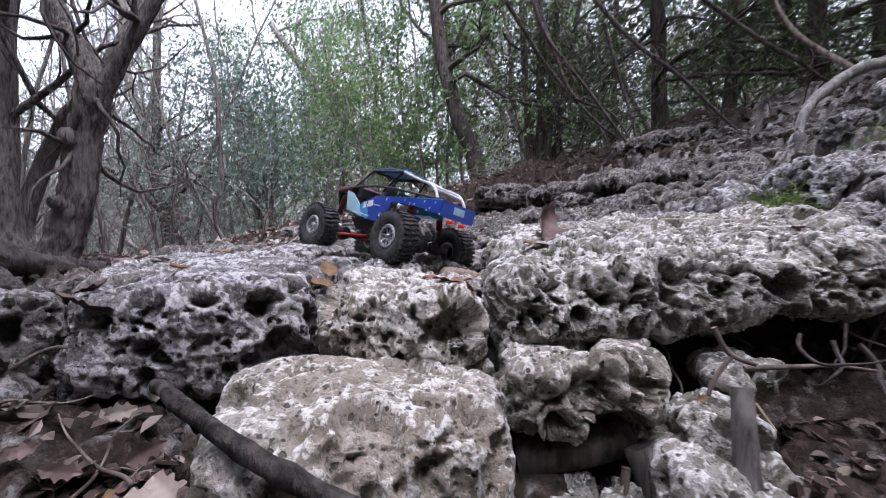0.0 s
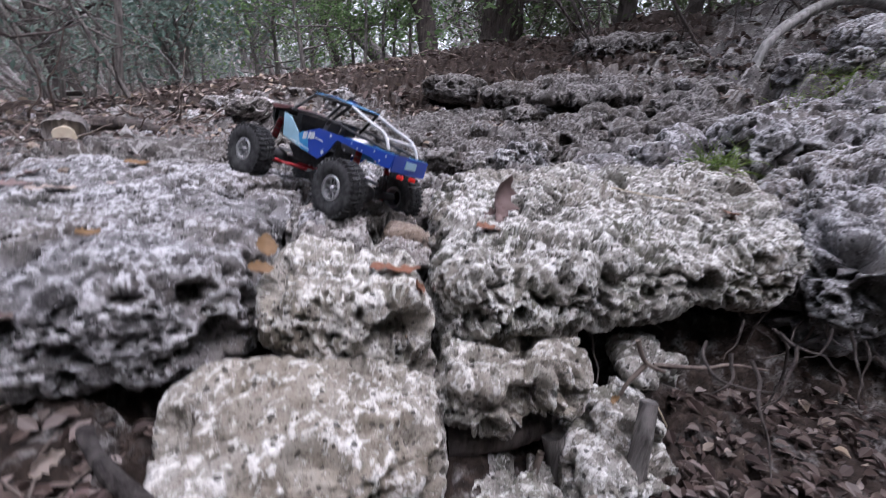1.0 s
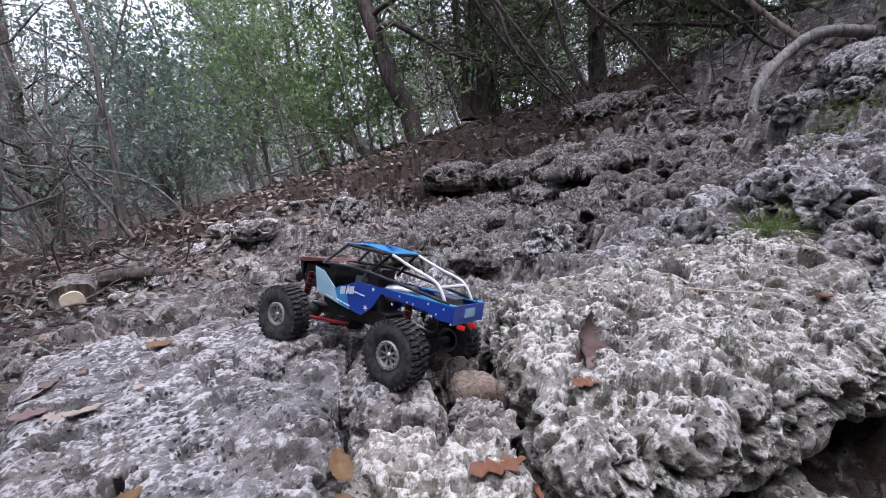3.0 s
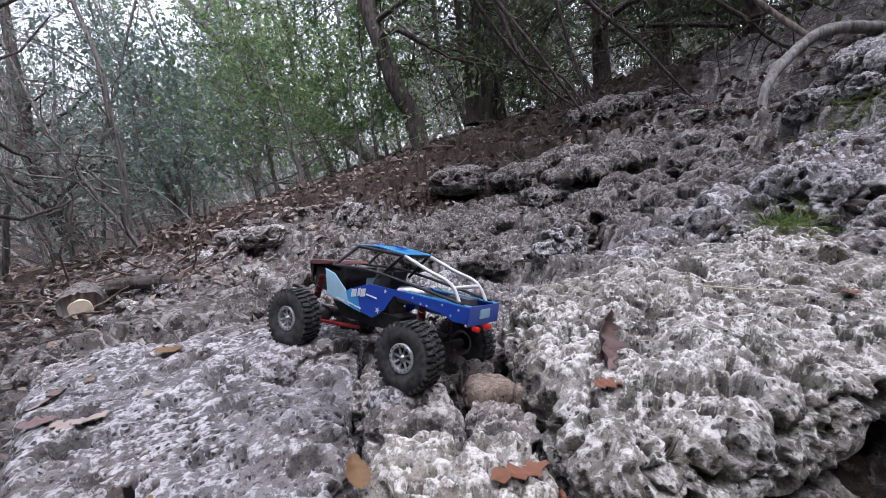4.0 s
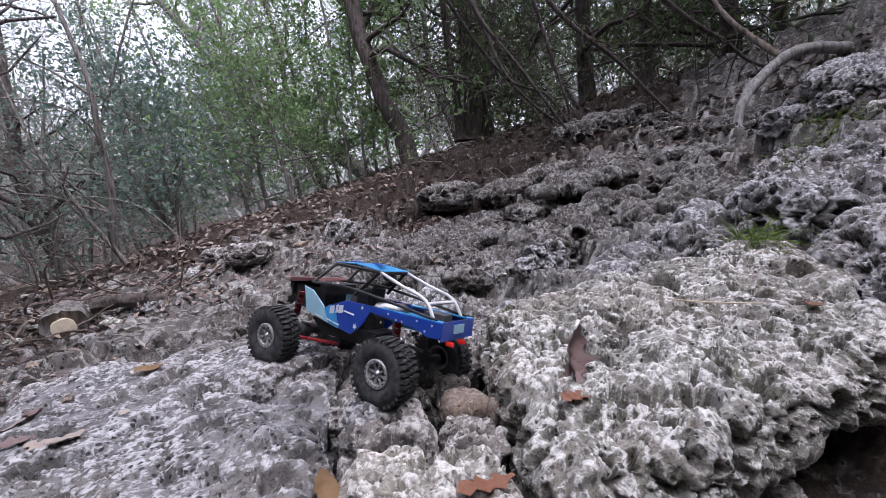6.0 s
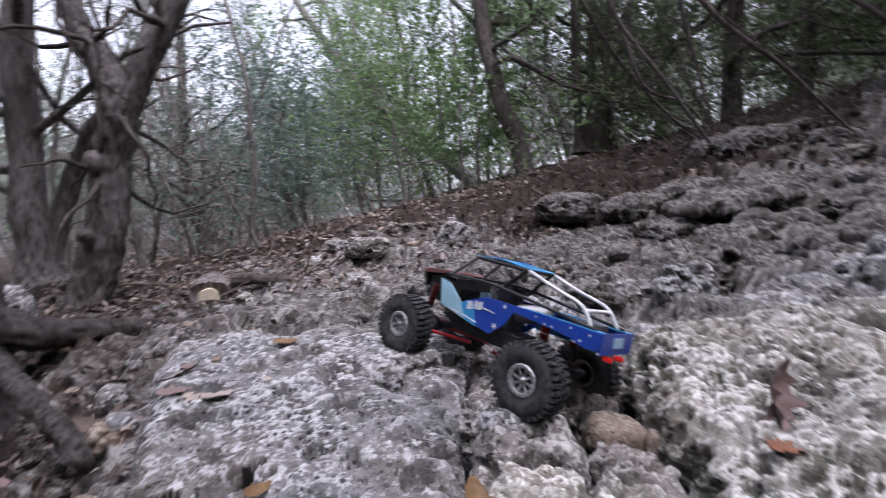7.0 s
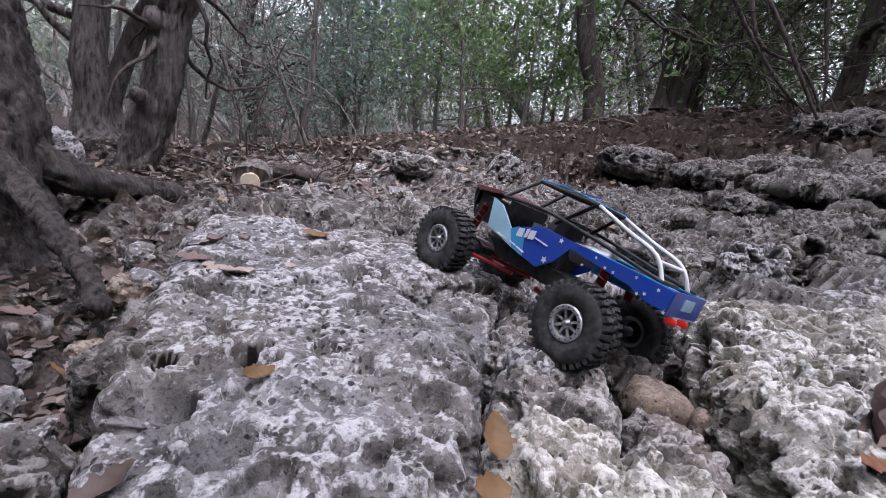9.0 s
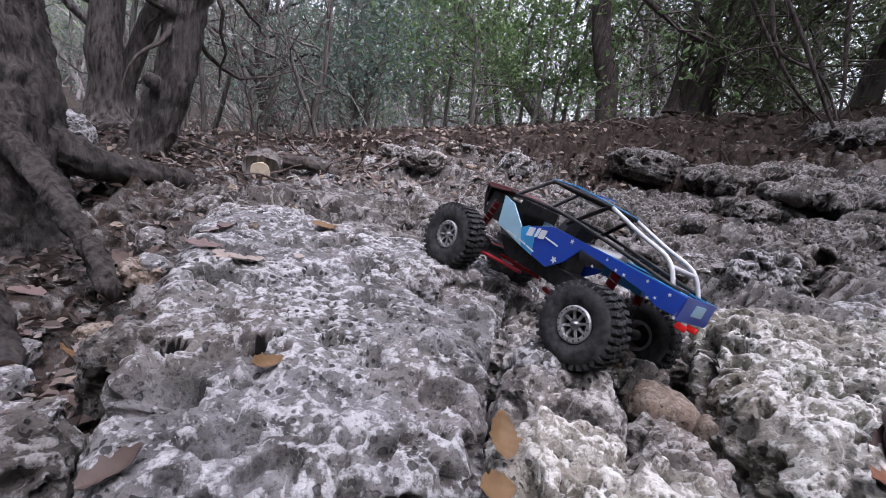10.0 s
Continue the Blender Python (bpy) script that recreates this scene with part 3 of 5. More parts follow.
# broken blocks that fill the gully between the slabs
for n, (x0, y0, x1, y1, top) in enumerate([(-0.205, 0.985, -0.105, 1.18, 0.315), (-0.095, 1.0, 0.035, 1.22, 0.325), (-0.175, 0.865, -0.05, 0.985, 0.315), (-0.045, 0.80, 0.045, 0.925, 0.312), (0.045, 1.10, 0.15, 1.24, 0.35)]):
    slab("limestone_block", "broken pinkish grey limestone block in the gully", [(x0, y0, top - 0.01, 0.2), (x1, y0 + 0.01, top - 0.01, 0.2), (x1 - 0.01, y1, top + 0.01, 0.2), (x0 + 0.02, y1 - 0.01, top + 0.01, 0.2)], 0.0034, ROCK_PINK, 800 + 13 * n, edge=4.0, wobble=0.035, lumps=0.7)

# ---- where things come to rest ----
def resting(x, y, z=3.0):
    """The place and the slope of the first surface under (x, y)."""
    hit, place, normal, _, _, _ = scene.ray_cast(LAND, (x, y, z), (0, 0, -1))
    return (place, normal) if hit else (Vector((x, y, 0)), Vector((0, 0, 1)))


LAND = bpy.context.evaluated_depsgraph_get()


# ---- trees ----
def rambling(rng, start, way, length, n, wander, droop=0.0):
    """A crooked line from start."""
    p, d = np.array(start, float), np.array(way, float)
    d /= np.linalg.norm(d)
    out = [p.copy()]
    for _ in range(n):
        d = d + wander * rng.normal(size=3) + np.array([0, 0, -droop])
        d /= np.linalg.norm(d)
        p = p + d * length / n
        out.append(p.copy())
    return out


def leaf_quads(rng, places, size, flat=0.0):
    """Small leaves, one folded quad each."""
    n = len(places)
    a = rng.normal(size=(n, 3))
    a /= np.linalg.norm(a, axis=1, keepdims=True)
    b = np.cross(a, rng.normal(size=(n, 3)))
    b /= np.maximum(np.linalg.norm(b, axis=1, keepdims=True), 1e-6)
    if flat:
        a[:, 2] *= 1 - flat
        b[:, 2] *= 1 - flat
    s = size * rng.uniform(0.6, 1.3, (n, 1))
    c = np.cross(a, b)
    v = np.stack([places - a * s, places + b * s * 0.45 + c * s * 0.15, places + a * s, places - b * s * 0.45 + c * s * 0.15], 1).reshape(-1, 3)
    return v, np.arange(4 * n).reshape(-1, 4)


def tree_parts(seed, trunk, r0, r1, limbs=12, limb_len=1.2, start=0.3, twigs=5, leaves=14, leaf=0.03, droop=0.0, spread=0.045, sides=9, up=0.5, knots=0.12):
    """Trunk, branches and leaves of one tree, as places and quads."""
    rng = np.random.default_rng(seed)
    line = curve_through(trunk, 26)
    reach = np.linspace(0, 1, 26)[:, None] ** 0.7 * 0.035 * np.linalg.norm(line[-1] - line[0])
    wave = np.stack([np.linspace(0, 5, 26), np.full(26, seed * 1.7), np.zeros(26)], 1)
    line[:, :2] += reach * np.stack([fbm(wave, 2, seed), fbm(wave + 9, 2, seed)], 1)
    radii = r0 + (r1 - r0) * np.linspace(0, 1, len(line)) ** 0.8
    radii[0:3] *= np.array([1.5, 1.22, 1.07])
    stem = tube(line, radii, sides, seed, knots)
    boughs, spots = [], []
    for k in range(limbs):
        mine = []
        f = start + (1 - start) * (k + rng.uniform(0, 0.8)) / limbs
        i = min(int(f * (len(line) - 1)), len(line) - 2)
        turn = rng.uniform(0, 2 * math.pi)
        way = np.array([math.cos(turn), math.sin(turn), up + rng.uniform(-0.3, 0.4)])
        long = limb_len * rng.uniform(0.5, 1.15) * (1.15 - 0.6 * f)
        pts = rambling(rng, line[i], way, long, 7, 0.22, droop)
        ra = radii[i] * rng.uniform(0.28, 0.5)
        mine.append(tube(pts, np.linspace(ra, ra * 0.25, len(pts)), 5))
        for _ in range(twigs):
            j = rng.integers(2, 8)
            sub = rambling(rng, pts[j], np.array(pts[j]) - pts[j - 1] + 0.7 * long / 7 * rng.normal(size=3), long * rng.uniform(0.25, 0.6), 4, 0.3, droop)
            mine.append(tube(sub, np.linspace(ra * 0.28, ra * 0.08, len(sub)), 3))
            if leaves:
                at = rng.integers(0, 4, leaves)
                mix = rng.uniform(0, 1, (leaves, 1))
                s = np.array(sub)
                spots.append(s[at] * (1 - mix) + s[at + 1] * mix + spread * rng.normal(size=(leaves, 3)) * limb_len)
        boughs.append(joined(mine))
    crown = leaf_quads(rng, np.concatenate(spots), leaf) if spots else None
    return stem, boughs, crown


def tree(label, parts, bark, leaf, place=(0, 0, 0), name="tree", group=""):
    stem, boughs, crown = parts
    t = tagged(empty(name, place), label, "tree", group)
    part("trunk", mesh_np("trunk", *stem, bark), t)
    if group == "woodland trees":
        tagged(part("branchwork", mesh_np("branchwork", *joined(boughs), bark), t), kind="stuff")
    else:
        for b in boughs:
            part("limb", mesh_np("limb", *b, bark), t)
    if crown:
        tagged(part("crown", mesh_np("crown", *crown, leaf, False), t, "small leaves on fine twigs"), kind="stuff")
    return t


# the big rough-barked tree by the slab, with its roots
big = curve_through([(-1.50, 1.24, 0.02), (-1.56, 1.30, 0.25), (-1.68, 1.40, 0.5), (-1.86, 1.48, 0.9), (-2.0, 1.55, 1.6), (-2.1, 1.6, 3.2)], 200)
stem = tube(big, np.concatenate([np.linspace(0.24, 0.165, 40), np.linspace(0.165, 0.12, 160)]), 84, 3, 0.08, 0.018)
roots = [tube(curve_through(p, 70), np.linspace(a, b, 70), 30, n, 0.3, 0.009) for n, (p, a, b) in enumerate([
    ([(-1.55, 1.30, 0.42), (-1.33, 1.24, 0.33), (-1.14, 1.16, 0.27), (-0.99, 1.08, 0.235), (-0.87, 1.00, 0.215)], 0.025, 0.011),
    ([(-1.5, 1.15, 0.3), (-1.28, 1.02, 0.2), (-1.05, 0.92, 0.17), (-0.85, 0.82, 0.12)], 0.07, 0.02),
    ([(-1.62, 1.38, 0.40), (-1.45, 1.43, 0.315), (-1.40, 1.55, 0.275), (-1.34, 1.75, 0.228), (-1.22, 1.93, 0.19)], 0.05, 0.022),
    ([(-1.5, 1.1, 0.15), (-1.3, 0.85, 0.1), (-1.0, 0.65, 0.12), (-0.8, 0.55, 0.06)], 0.05, 0.02)])]
big_tree = tagged(empty("tree", (0, 0, 0)), "thick rough-barked tree with gnarled roots spreading over the rock", "tree")
part("trunk", mesh_np("trunk", *stem, BARK_BIG), big_tree)
for r in roots:
    part("root", mesh_np("root", *r, BARK_BIG), big_tree, "bare knotted root")

# the forked tree and its neighbour
fork = tube(curve_through([(-1.90, 2.17, 0.08), (-1.865, 2.22, 0.3), (-1.80, 2.24, 0.55), (-1.775, 2.26, 0.85), (-1.71, 2.26, 1.04)], 110), np.concatenate([np.linspace(0.10, 0.074, 20), np.linspace(0.074, 0.066, 90)]), 52, 5, 0.18, 0.012)
limb_a = tube(curve_through([(-1.73, 2.26, 0.97), (-1.745, 2.27, 1.12), (-1.83, 2.3, 1.28), (-1.95, 2.34, 1.45), (-2.1, 2.4, 1.9), (-2.1, 2.5, 3.0)], 90), np.linspace(0.060, 0.036, 90), 36, 6, 0.15, 0.009)
limb_b = tube(curve_through([(-1.71, 2.26, 0.98), (-1.60, 2.26, 1.22), (-1.49, 2.27, 1.43), (-1.25, 2.35, 2.0), (-1.15, 2.5, 3.0)], 80), np.linspace(0.038, 0.022, 80), 28, 7, 0.15, 0.007)
stub = tube([(-1.83, 2.2, 0.5), (-1.81, 2.12, 0.52), (-1.80, 2.10, 0.53)], [0.04, 0.033, 0.016], 12, 4, 0.2)
forked = tagged(empty("tree"), "forked furrow-barked oak with a knotted trunk", "tree")
part("trunk", mesh_np("trunk", *fork, BARK_OLD), forked)
for l in (limb_a, limb_b):
    part("limb", mesh_np("limb", *l, BARK_OLD), forked)
part("knot", mesh_np("knot", *stub, BARK_OLD), forked)
part("burl", mesh_np("burl", *tube([(-1.79, 2.22, 0.83), (-1.80, 2.17, 0.83), (-1.805, 2.15, 0.83)], [0.055, 0.045, 0.02], 14, 8, 0.25), BARK_OLD), forked, "swollen burl")
rng0 = np.random.default_rng(41)
twigs0 = []
for src in ([(-1.86, 2.29, 1.35)], [(-1.97, 2.35, 1.75)], [(-1.5, 2.27, 1.42)], [(-1.35, 2.3, 1.7)], [(-1.7, 2.26, 1.05)], [(-1.8, 2.24, 0.8)]):
    for _ in range(4):
        pts = rambling(rng0, src[0], rng0.normal(size=3) + np.array([0.2, 0.1, 0.3]), rng0.uniform(0.4, 1.0), 8, 0.25)
        twigs0.append(tube(pts, np.linspace(0.014, 0.003, 9), 5))
tagged(part("branchwork", mesh_np("branchwork", *joined(twigs0), BARK_DARK), forked), kind="stuff")

tree("slender dark-barked oak trunk beside the forked tree", tree_parts(52, [(-2.29, 2.40, 0.25), (-2.31, 2.42, 0.6), (-2.33, 2.44, 1.1), (-2.36, 2.48, 1.9), (-2.42, 2.6, 3.6)], 0.085, 0.055, 10, 1.3, 0.25, 4, 6, 0.025, sides=14), BARK_OLD, LEAF_GREY)
tree("leaning dark limb of an oak behind the forked tree", tree_parts(53, [(-2.36, 2.52, 0.35), (-2.27, 2.58, 0.66), (-2.12, 2.6, 0.98), (-1.97, 2.62, 1.2), (-1.8, 2.7, 1.6), (-1.75, 2.9, 2.4)], 0.055, 0.03, 6, 0.9, 0.4, 3, 0, sides=10), BARK_OLD, LEAF_GREY)

# the leaning trunk, the sapling clump and the many-stemmed juniper on the slope
tree("leaning bare trunk with evergreen leaves on the slope", tree_parts(61, [(0.45, 4.62, 0.80), (0.36, 4.68, 1.25), (0.16, 4.8, 1.9), (-0.1, 5.0, 2.9), (-0.25, 5.3, 4.4)], 0.105, 0.06, 16, 1.7, 0.55, 7, 15, 0.035, sides=12), BARK_DARK, LEAF_GREEN)
for n, (x, y, z, dx, h) in enumerate([(0.02, 5.1, 0.74, -0.16, 2.6), (-0.16, 5.0, 0.70, -0.22, 2.9), (0.12, 5.3, 0.78, -0.08, 3.1), (-0.3, 5.4, 0.72, -0.3, 2.7)]):
    tree("thin evergreen sapling with glossy green leaves", tree_parts(70 + n, [(x, y, z), (x + dx * 0.4, y + 0.1, z + 0.4 * h), (x + dx, y + 0.2, z + h)], 0.022, 0.008, 15, 0.9, 0.18, 7, 17, 0.029, sides=7), BARK, LEAF_GREEN, group="saplings")
for n, (dx, dy, h, r) in enumerate([(-0.35, 0.2, 3.4, 0.06), (-0.05, 0.3, 3.8, 0.07), (0.25, 0.1, 3.6, 0.055), (0.5, 0.3, 3.2, 0.05), (-0.6, 0.0, 2.8, 0.045)]):
    x, y = 1.24 + 0.09 * (n - 2), 5.1 + 0.05 * (n % 2)
    tree("dark stem of a many-stemmed juniper", tree_parts(80 + n, [(x, y, 1.2), (x + dx * 0.25, y, 1.2 + 0.35 * h), (x + dx, y + dy, 1.2 + h)], r, r * 0.4, 12, 1.5, 0.25, 8, 24, 0.028, 0.08, 0.07, 10, 0.25), BARK_DARK, LEAF_DARK, group="juniper stems")

for n, (x, y, z, dx) in enumerate([(2.2, 4.4, 1.65, -0.5), (3.1, 3.6, 1.75, -0.7), (3.4, 5.2, 2.0, -0.3), (4.2, 4.2, 2.2, -0.6), (4.6, 7.0, 2.2, -0.4), (3.2, 8.0, 1.7, -0.3), (6.0, 8.6, 2.6, -0.5)]):
    tree("dark juniper with drooping sprays over the slope", tree_parts(180 + n, [(x, y, z - 0.3), (x + dx * 0.3, y - 0.1, z + 1.2), (x + dx, y - 0.4, z + 3.6)], 0.09, 0.03, 23, 2.3, 0.22, 9, 24, 0.036, 0.07, 0.06, 10, 0.2), BARK_DARK, LEAF_DARK, group="junipers")

# dead drooping branches that hang from the juniper down to the rock
rng1 = np.random.default_rng(5)
for n, pts in enumerate([[(0.6, 3.3, 2.3), (0.75, 3.25, 1.85), (1.02, 3.15, 1.45), (1.28, 3.05, 1.05), (1.42, 3.0, 0.9)], [(0.9, 3.0, 2.1), (1.2, 2.88, 1.68), (1.48, 2.79, 1.42), (1.70, 2.72, 1.17), (1.88, 2.66, 0.97)],
                        [(0.7, 3.45, 2.2), (0.86, 3.38, 1.75), (0.99, 3.3, 1.42), (1.24, 3.24, 1.3), (1.43, 3.15, 0.97)], [(1.6, 2.9, 2.0), (1.98, 2.75, 1.62), (2.15, 2.7, 1.5), (2.32, 2.66, 1.36), (2.6, 2.6, 1.25)],
                        [(0.5, 3.5, 2.2), (0.85, 3.52, 1.7), (1.2, 3.46, 1.3), (1.42, 3.43, 1.13)], [(1.3, 3.6, 2.1), (1.42, 3.58, 1.7), (1.5, 3.5, 1.35), (1.53, 3.46, 1.12)]]):
    line = curve_through(pts, 24)
    branch = tagged(empty("dead_branch"), "thin dark drooping dead branch with bare twigs", "branch", "hanging branches")
    part("stem", mesh_np("stem", *tube(line, np.linspace(0.018, 0.006, 24), 6, n, 0.2), BARK_DARK), branch)
    fine = [tube(rambling(rng1, line[i], rng1.normal(size=3) * np.array([1, 0.7, 0.7]) + np.array([0.2, 0, -0.2]), rng1.uniform(0.2, 0.6), 6, 0.25, 0.05), np.linspace(0.005, 0.0012, 7), 4) for i in rng1.integers(3, 22, 16)]
    for f in fine:
        part("twig", mesh_np("twig", *f, BARK_DARK), branch)

# bare leaning trunks further back
tree("dark leaning tree with a pale broken fork", tree_parts(88, [(-2.93, 5.0, 0.2), (-3.03, 5.0, 0.6), (-3.16, 5.02, 1.05), (-3.14, 5.1, 1.7), (-3.3, 5.3, 3.2)], 0.085, 0.035, 12, 1.3, 0.2, 5, 0, sides=10), BARK_DARK, LEAF_GREY)
tree("crooked bare tree with a forked trunk", tree_parts(90, [(-4.7, 8.3, -0.1), (-5.0, 8.5, 0.9), (-5.6, 8.8, 2.0), (-6.2, 9.0, 3.4), (-6.4, 9.2, 5.5)], 0.16, 0.06, 18, 2.2, 0.15, 6, 8, 0.03, sides=10), BARK, LEAF_GREY)
tree("big leaning oak limb reaching out over the clearing", tree_parts(91, [(0.2, 7.6, 0.85), (-0.4, 7.7, 1.35), (-1.1, 7.85, 1.85), (-1.75, 8.0, 2.45), (-2.3, 8.2, 3.1), (-3.1, 8.5, 4.2)], 0.13, 0.06, 20, 2.0, 0.2, 6, 12, 0.035, sides=10), BARK, LEAF_GREEN)
for n, dx in enumerate((-0.35, 0.1, 0.5)):
    tree("slim grey stem in a far clump", tree_parts(95 + n, [(-2.5 + 0.12 * n, 9.6, 0.55), (-2.5 + 0.12 * n + dx * 0.5, 9.7, 2.2), (-2.5 + dx * 1.4, 9.9, 5.0)], 0.07, 0.03, 14, 1.6, 0.25, 5, 10, 0.035, sides=7), BARK, LEAF_GREY, group="far clump")
# leafy shrubs at the edge of the clearing
for n, (x, y, z, h, leaf, spread) in enumerate([(-2.5, 6.4, 0.2, 1.9, LEAF_GREY, 0.16), (-1.5, 6.3, 0.5, 1.7, LEAF_GREY, 0.16), (-3.3, 8.2, 0.1, 3.6, LEAF_GREEN, 0.12), (-0.9, 6.9, 0.6, 2.8, LEAF_GREEN, 0.14), (0.4, 6.6, 0.9, 3.0, LEAF_GREEN, 0.14), (-1.75, 4.75, 0.45, 1.35, LEAF_BLUE, 0.15), (-1.95, 5.0, 0.4, 1.7, LEAF_BLUE, 0.15), (-0.75, 4.9, 0.6, 1.5, LEAF_GREEN, 0.18), (-1.1, 5.5, 0.5, 2.4, LEAF_GREEN, 0.18)]):
    tree("leafy evergreen shrub with thin stems", tree_parts(110 + n, [(x, y, z), (x - 0.15, y, z + 0.5 * h), (x - 0.4, y + 0.1, z + h)], 0.03, 0.01, 16, 1.1, 0.1, 8, 20, 0.028, sides=6, spread=spread), BARK_PALE, leaf, name="shrub", group="shrubs")

# bare grey saplings and brush on the west side
rng4 = np.random.default_rng(31)
for n in range(42):
    y = rng4.uniform(3.6, 8.5)
    x = -rng4.uniform(0.30, 0.95) * y - 0.3
    z, h, dx = resting(x, y, 30)[0][2], rng4.uniform(1.6, 3.6), rng4.normal() * 0.5 - 0.25
    tree("bare grey sapling with crooked thin branches", tree_parts(200 + n, [(x, y, z - 0.05), (x + dx * 0.3 + 0.1 * rng4.normal(), y, z + 0.4 * h), (x + dx, y + 0.2, z + h)], rng4.uniform(0.015, 0.035), 0.006, 12, 1.1, 0.15, 6, 4, 0.022, sides=6), BARK_PALE, LEAF_GREY, group="bare saplings")

# the wood behind: a few kinds of tree, repeated
rng2 = np.random.default_rng(77)
kinds = []
for n, (h, r, limbs, leaves, mat, size, up) in enumerate([(7, 0.06, 24, 13, LEAF_GREY, 0.027, 0.6), (6, 0.05, 22, 18, LEAF_GREEN, 0.032, 0.5), (8, 0.075, 26, 11, LEAF_GREY, 0.028, 0.7), (5, 0.035, 22, 7, LEAF_GREY, 0.025, 0.8), (6.5, 0.08, 22, 26, LEAF_DARK, 0.042, 0.3), (5.5, 0.04, 22, 6, LEAF_GREY, 0.025, 0.9)]):
    lean = rng2.normal(size=2) * 0.12 * h + np.array([-0.12 * h, 0])
    trunk = [(0, 0, -0.3), (lean[0] * 0.25 + 0.55 * rng2.normal(), lean[1] * 0.3, h * 0.25), (lean[0] * 0.5 + 0.65 * rng2.normal(), lean[1] * 0.5, h * 0.5), (lean[0] * 0.8 + 0.3 * rng2.normal(), lean[1] * 0.7 + 0.3 * rng2.normal(), h * 0.75), (lean[0], lean[1], h)]
    kinds.append(tree("slender woodland tree with a thin grey-green crown", tree_parts(130 + n, trunk, r, r * 0.3, limbs, 2.3, 0.15, 9, leaves, size, 0, 0.045, 7, up), BARK_DARK if n == 4 else BARK_HAZY, mat, (-7.5 - n, 12 + 1.3 * n, 0), group="woodland trees"))
    x, y = kinds[-1].location[:2]
    kinds[-1].location[2] = resting(x, y, 30)[0][2]
count = 0
while count < 100:
    y = 7.5 + 22 * rng2.uniform() ** 1.3
    x = (rng2.uniform(-1.15, 1.2) if count < 70 else rng2.uniform(0.1, 0.9)) * (y + 1.5)
    if abs(x + 0.28 * y) < 0.9 and y < 16:
        continue
    k = kinds[rng2.integers(0, 6)] if x < 0.5 else kinds[(1, 4, 0, 2, 0, 1)[rng2.integers(0, 6)]]
    copy_thing(k, pose(x, y, resting(x, y, 30)[0][2], 0, 0, rng2.uniform(-30, 30) if rng2.uniform() < 0.6 else rng2.uniform(0, 360)) @ Matrix.Diagonal((*[rng2.uniform(0.75, 1.2)] * 3, 1)))
    count += 1

# far woods that close the view all round; behind the camera an unseen, nearer ring is added to block low sky light
def thicket(label, n, leaves, size, where, tall):
    spots, stems = [], []
    for k in range(n):
        x, y = where(k / n)
        z = resting(x, y, 60)[0][2]
        h = rng2.uniform(*tall)
        pts = rambling(rng2, (x, y, z - 0.3), (rng2.normal() * 0.1 - 0.06, 0, 1), h, 6, 0.2)
        stems.append(tube(pts, np.linspace(0.07, 0.02, 7), 5))
        at = rng2.integers(1, 7, leaves)
        bunch = np.array(pts)[at][:, :] + rng2.normal(size=(leaves, 3)) * np.array([1.2, 1.2, 0.7])
        spots.append(bunch)
    woods = tagged(empty("thicket"), label, "woodland", kind="stuff")
    tagged(part("stems", mesh_np("stems", *joined(stems), BARK_HAZY), woods), kind="stuff")
    tagged(part("foliage", mesh_np("foliage", *leaf_quads(rng2, np.concatenate(spots), size), LEAF_GREY, False), woods), kind="stuff")


def arc(f):
    a = radians(15) + f * radians(150)
    d = rng2.uniform(24, 40)
    return d * math.cos(a), d * math.sin(a) + 2


def behind(f):
    a = radians(172) + f * radians(196)
    d = rng2.uniform(6, 12)
    return d * math.cos(a), d * math.sin(a) + 1


thicket("thicket of grey-green woodland closing the view", 190, 260, 0.16, arc, (5, 9))
thicket("unseen dense wood added behind the camera to cut low sky light", 120, 520, 0.24, behind, (7, 11))

# ---- loose stones ----
def stone(label, place, size, mat, seed, turn=(0, 0, 0), name="stone", sink=0.3, group="", **kw):
    x, y = place[:2]
    z = place[2] if len(place) > 2 else resting(x, y)[0][2] + size[2] * (0.5 - sink)
    ob = tagged(new(name, stone_mesh(name, size, max(0.004, max(size) / 36), mat, seed, **kw)), label, "stone", group)
    ob.matrix_world = pose(x, y, z, *turn)
    return ob


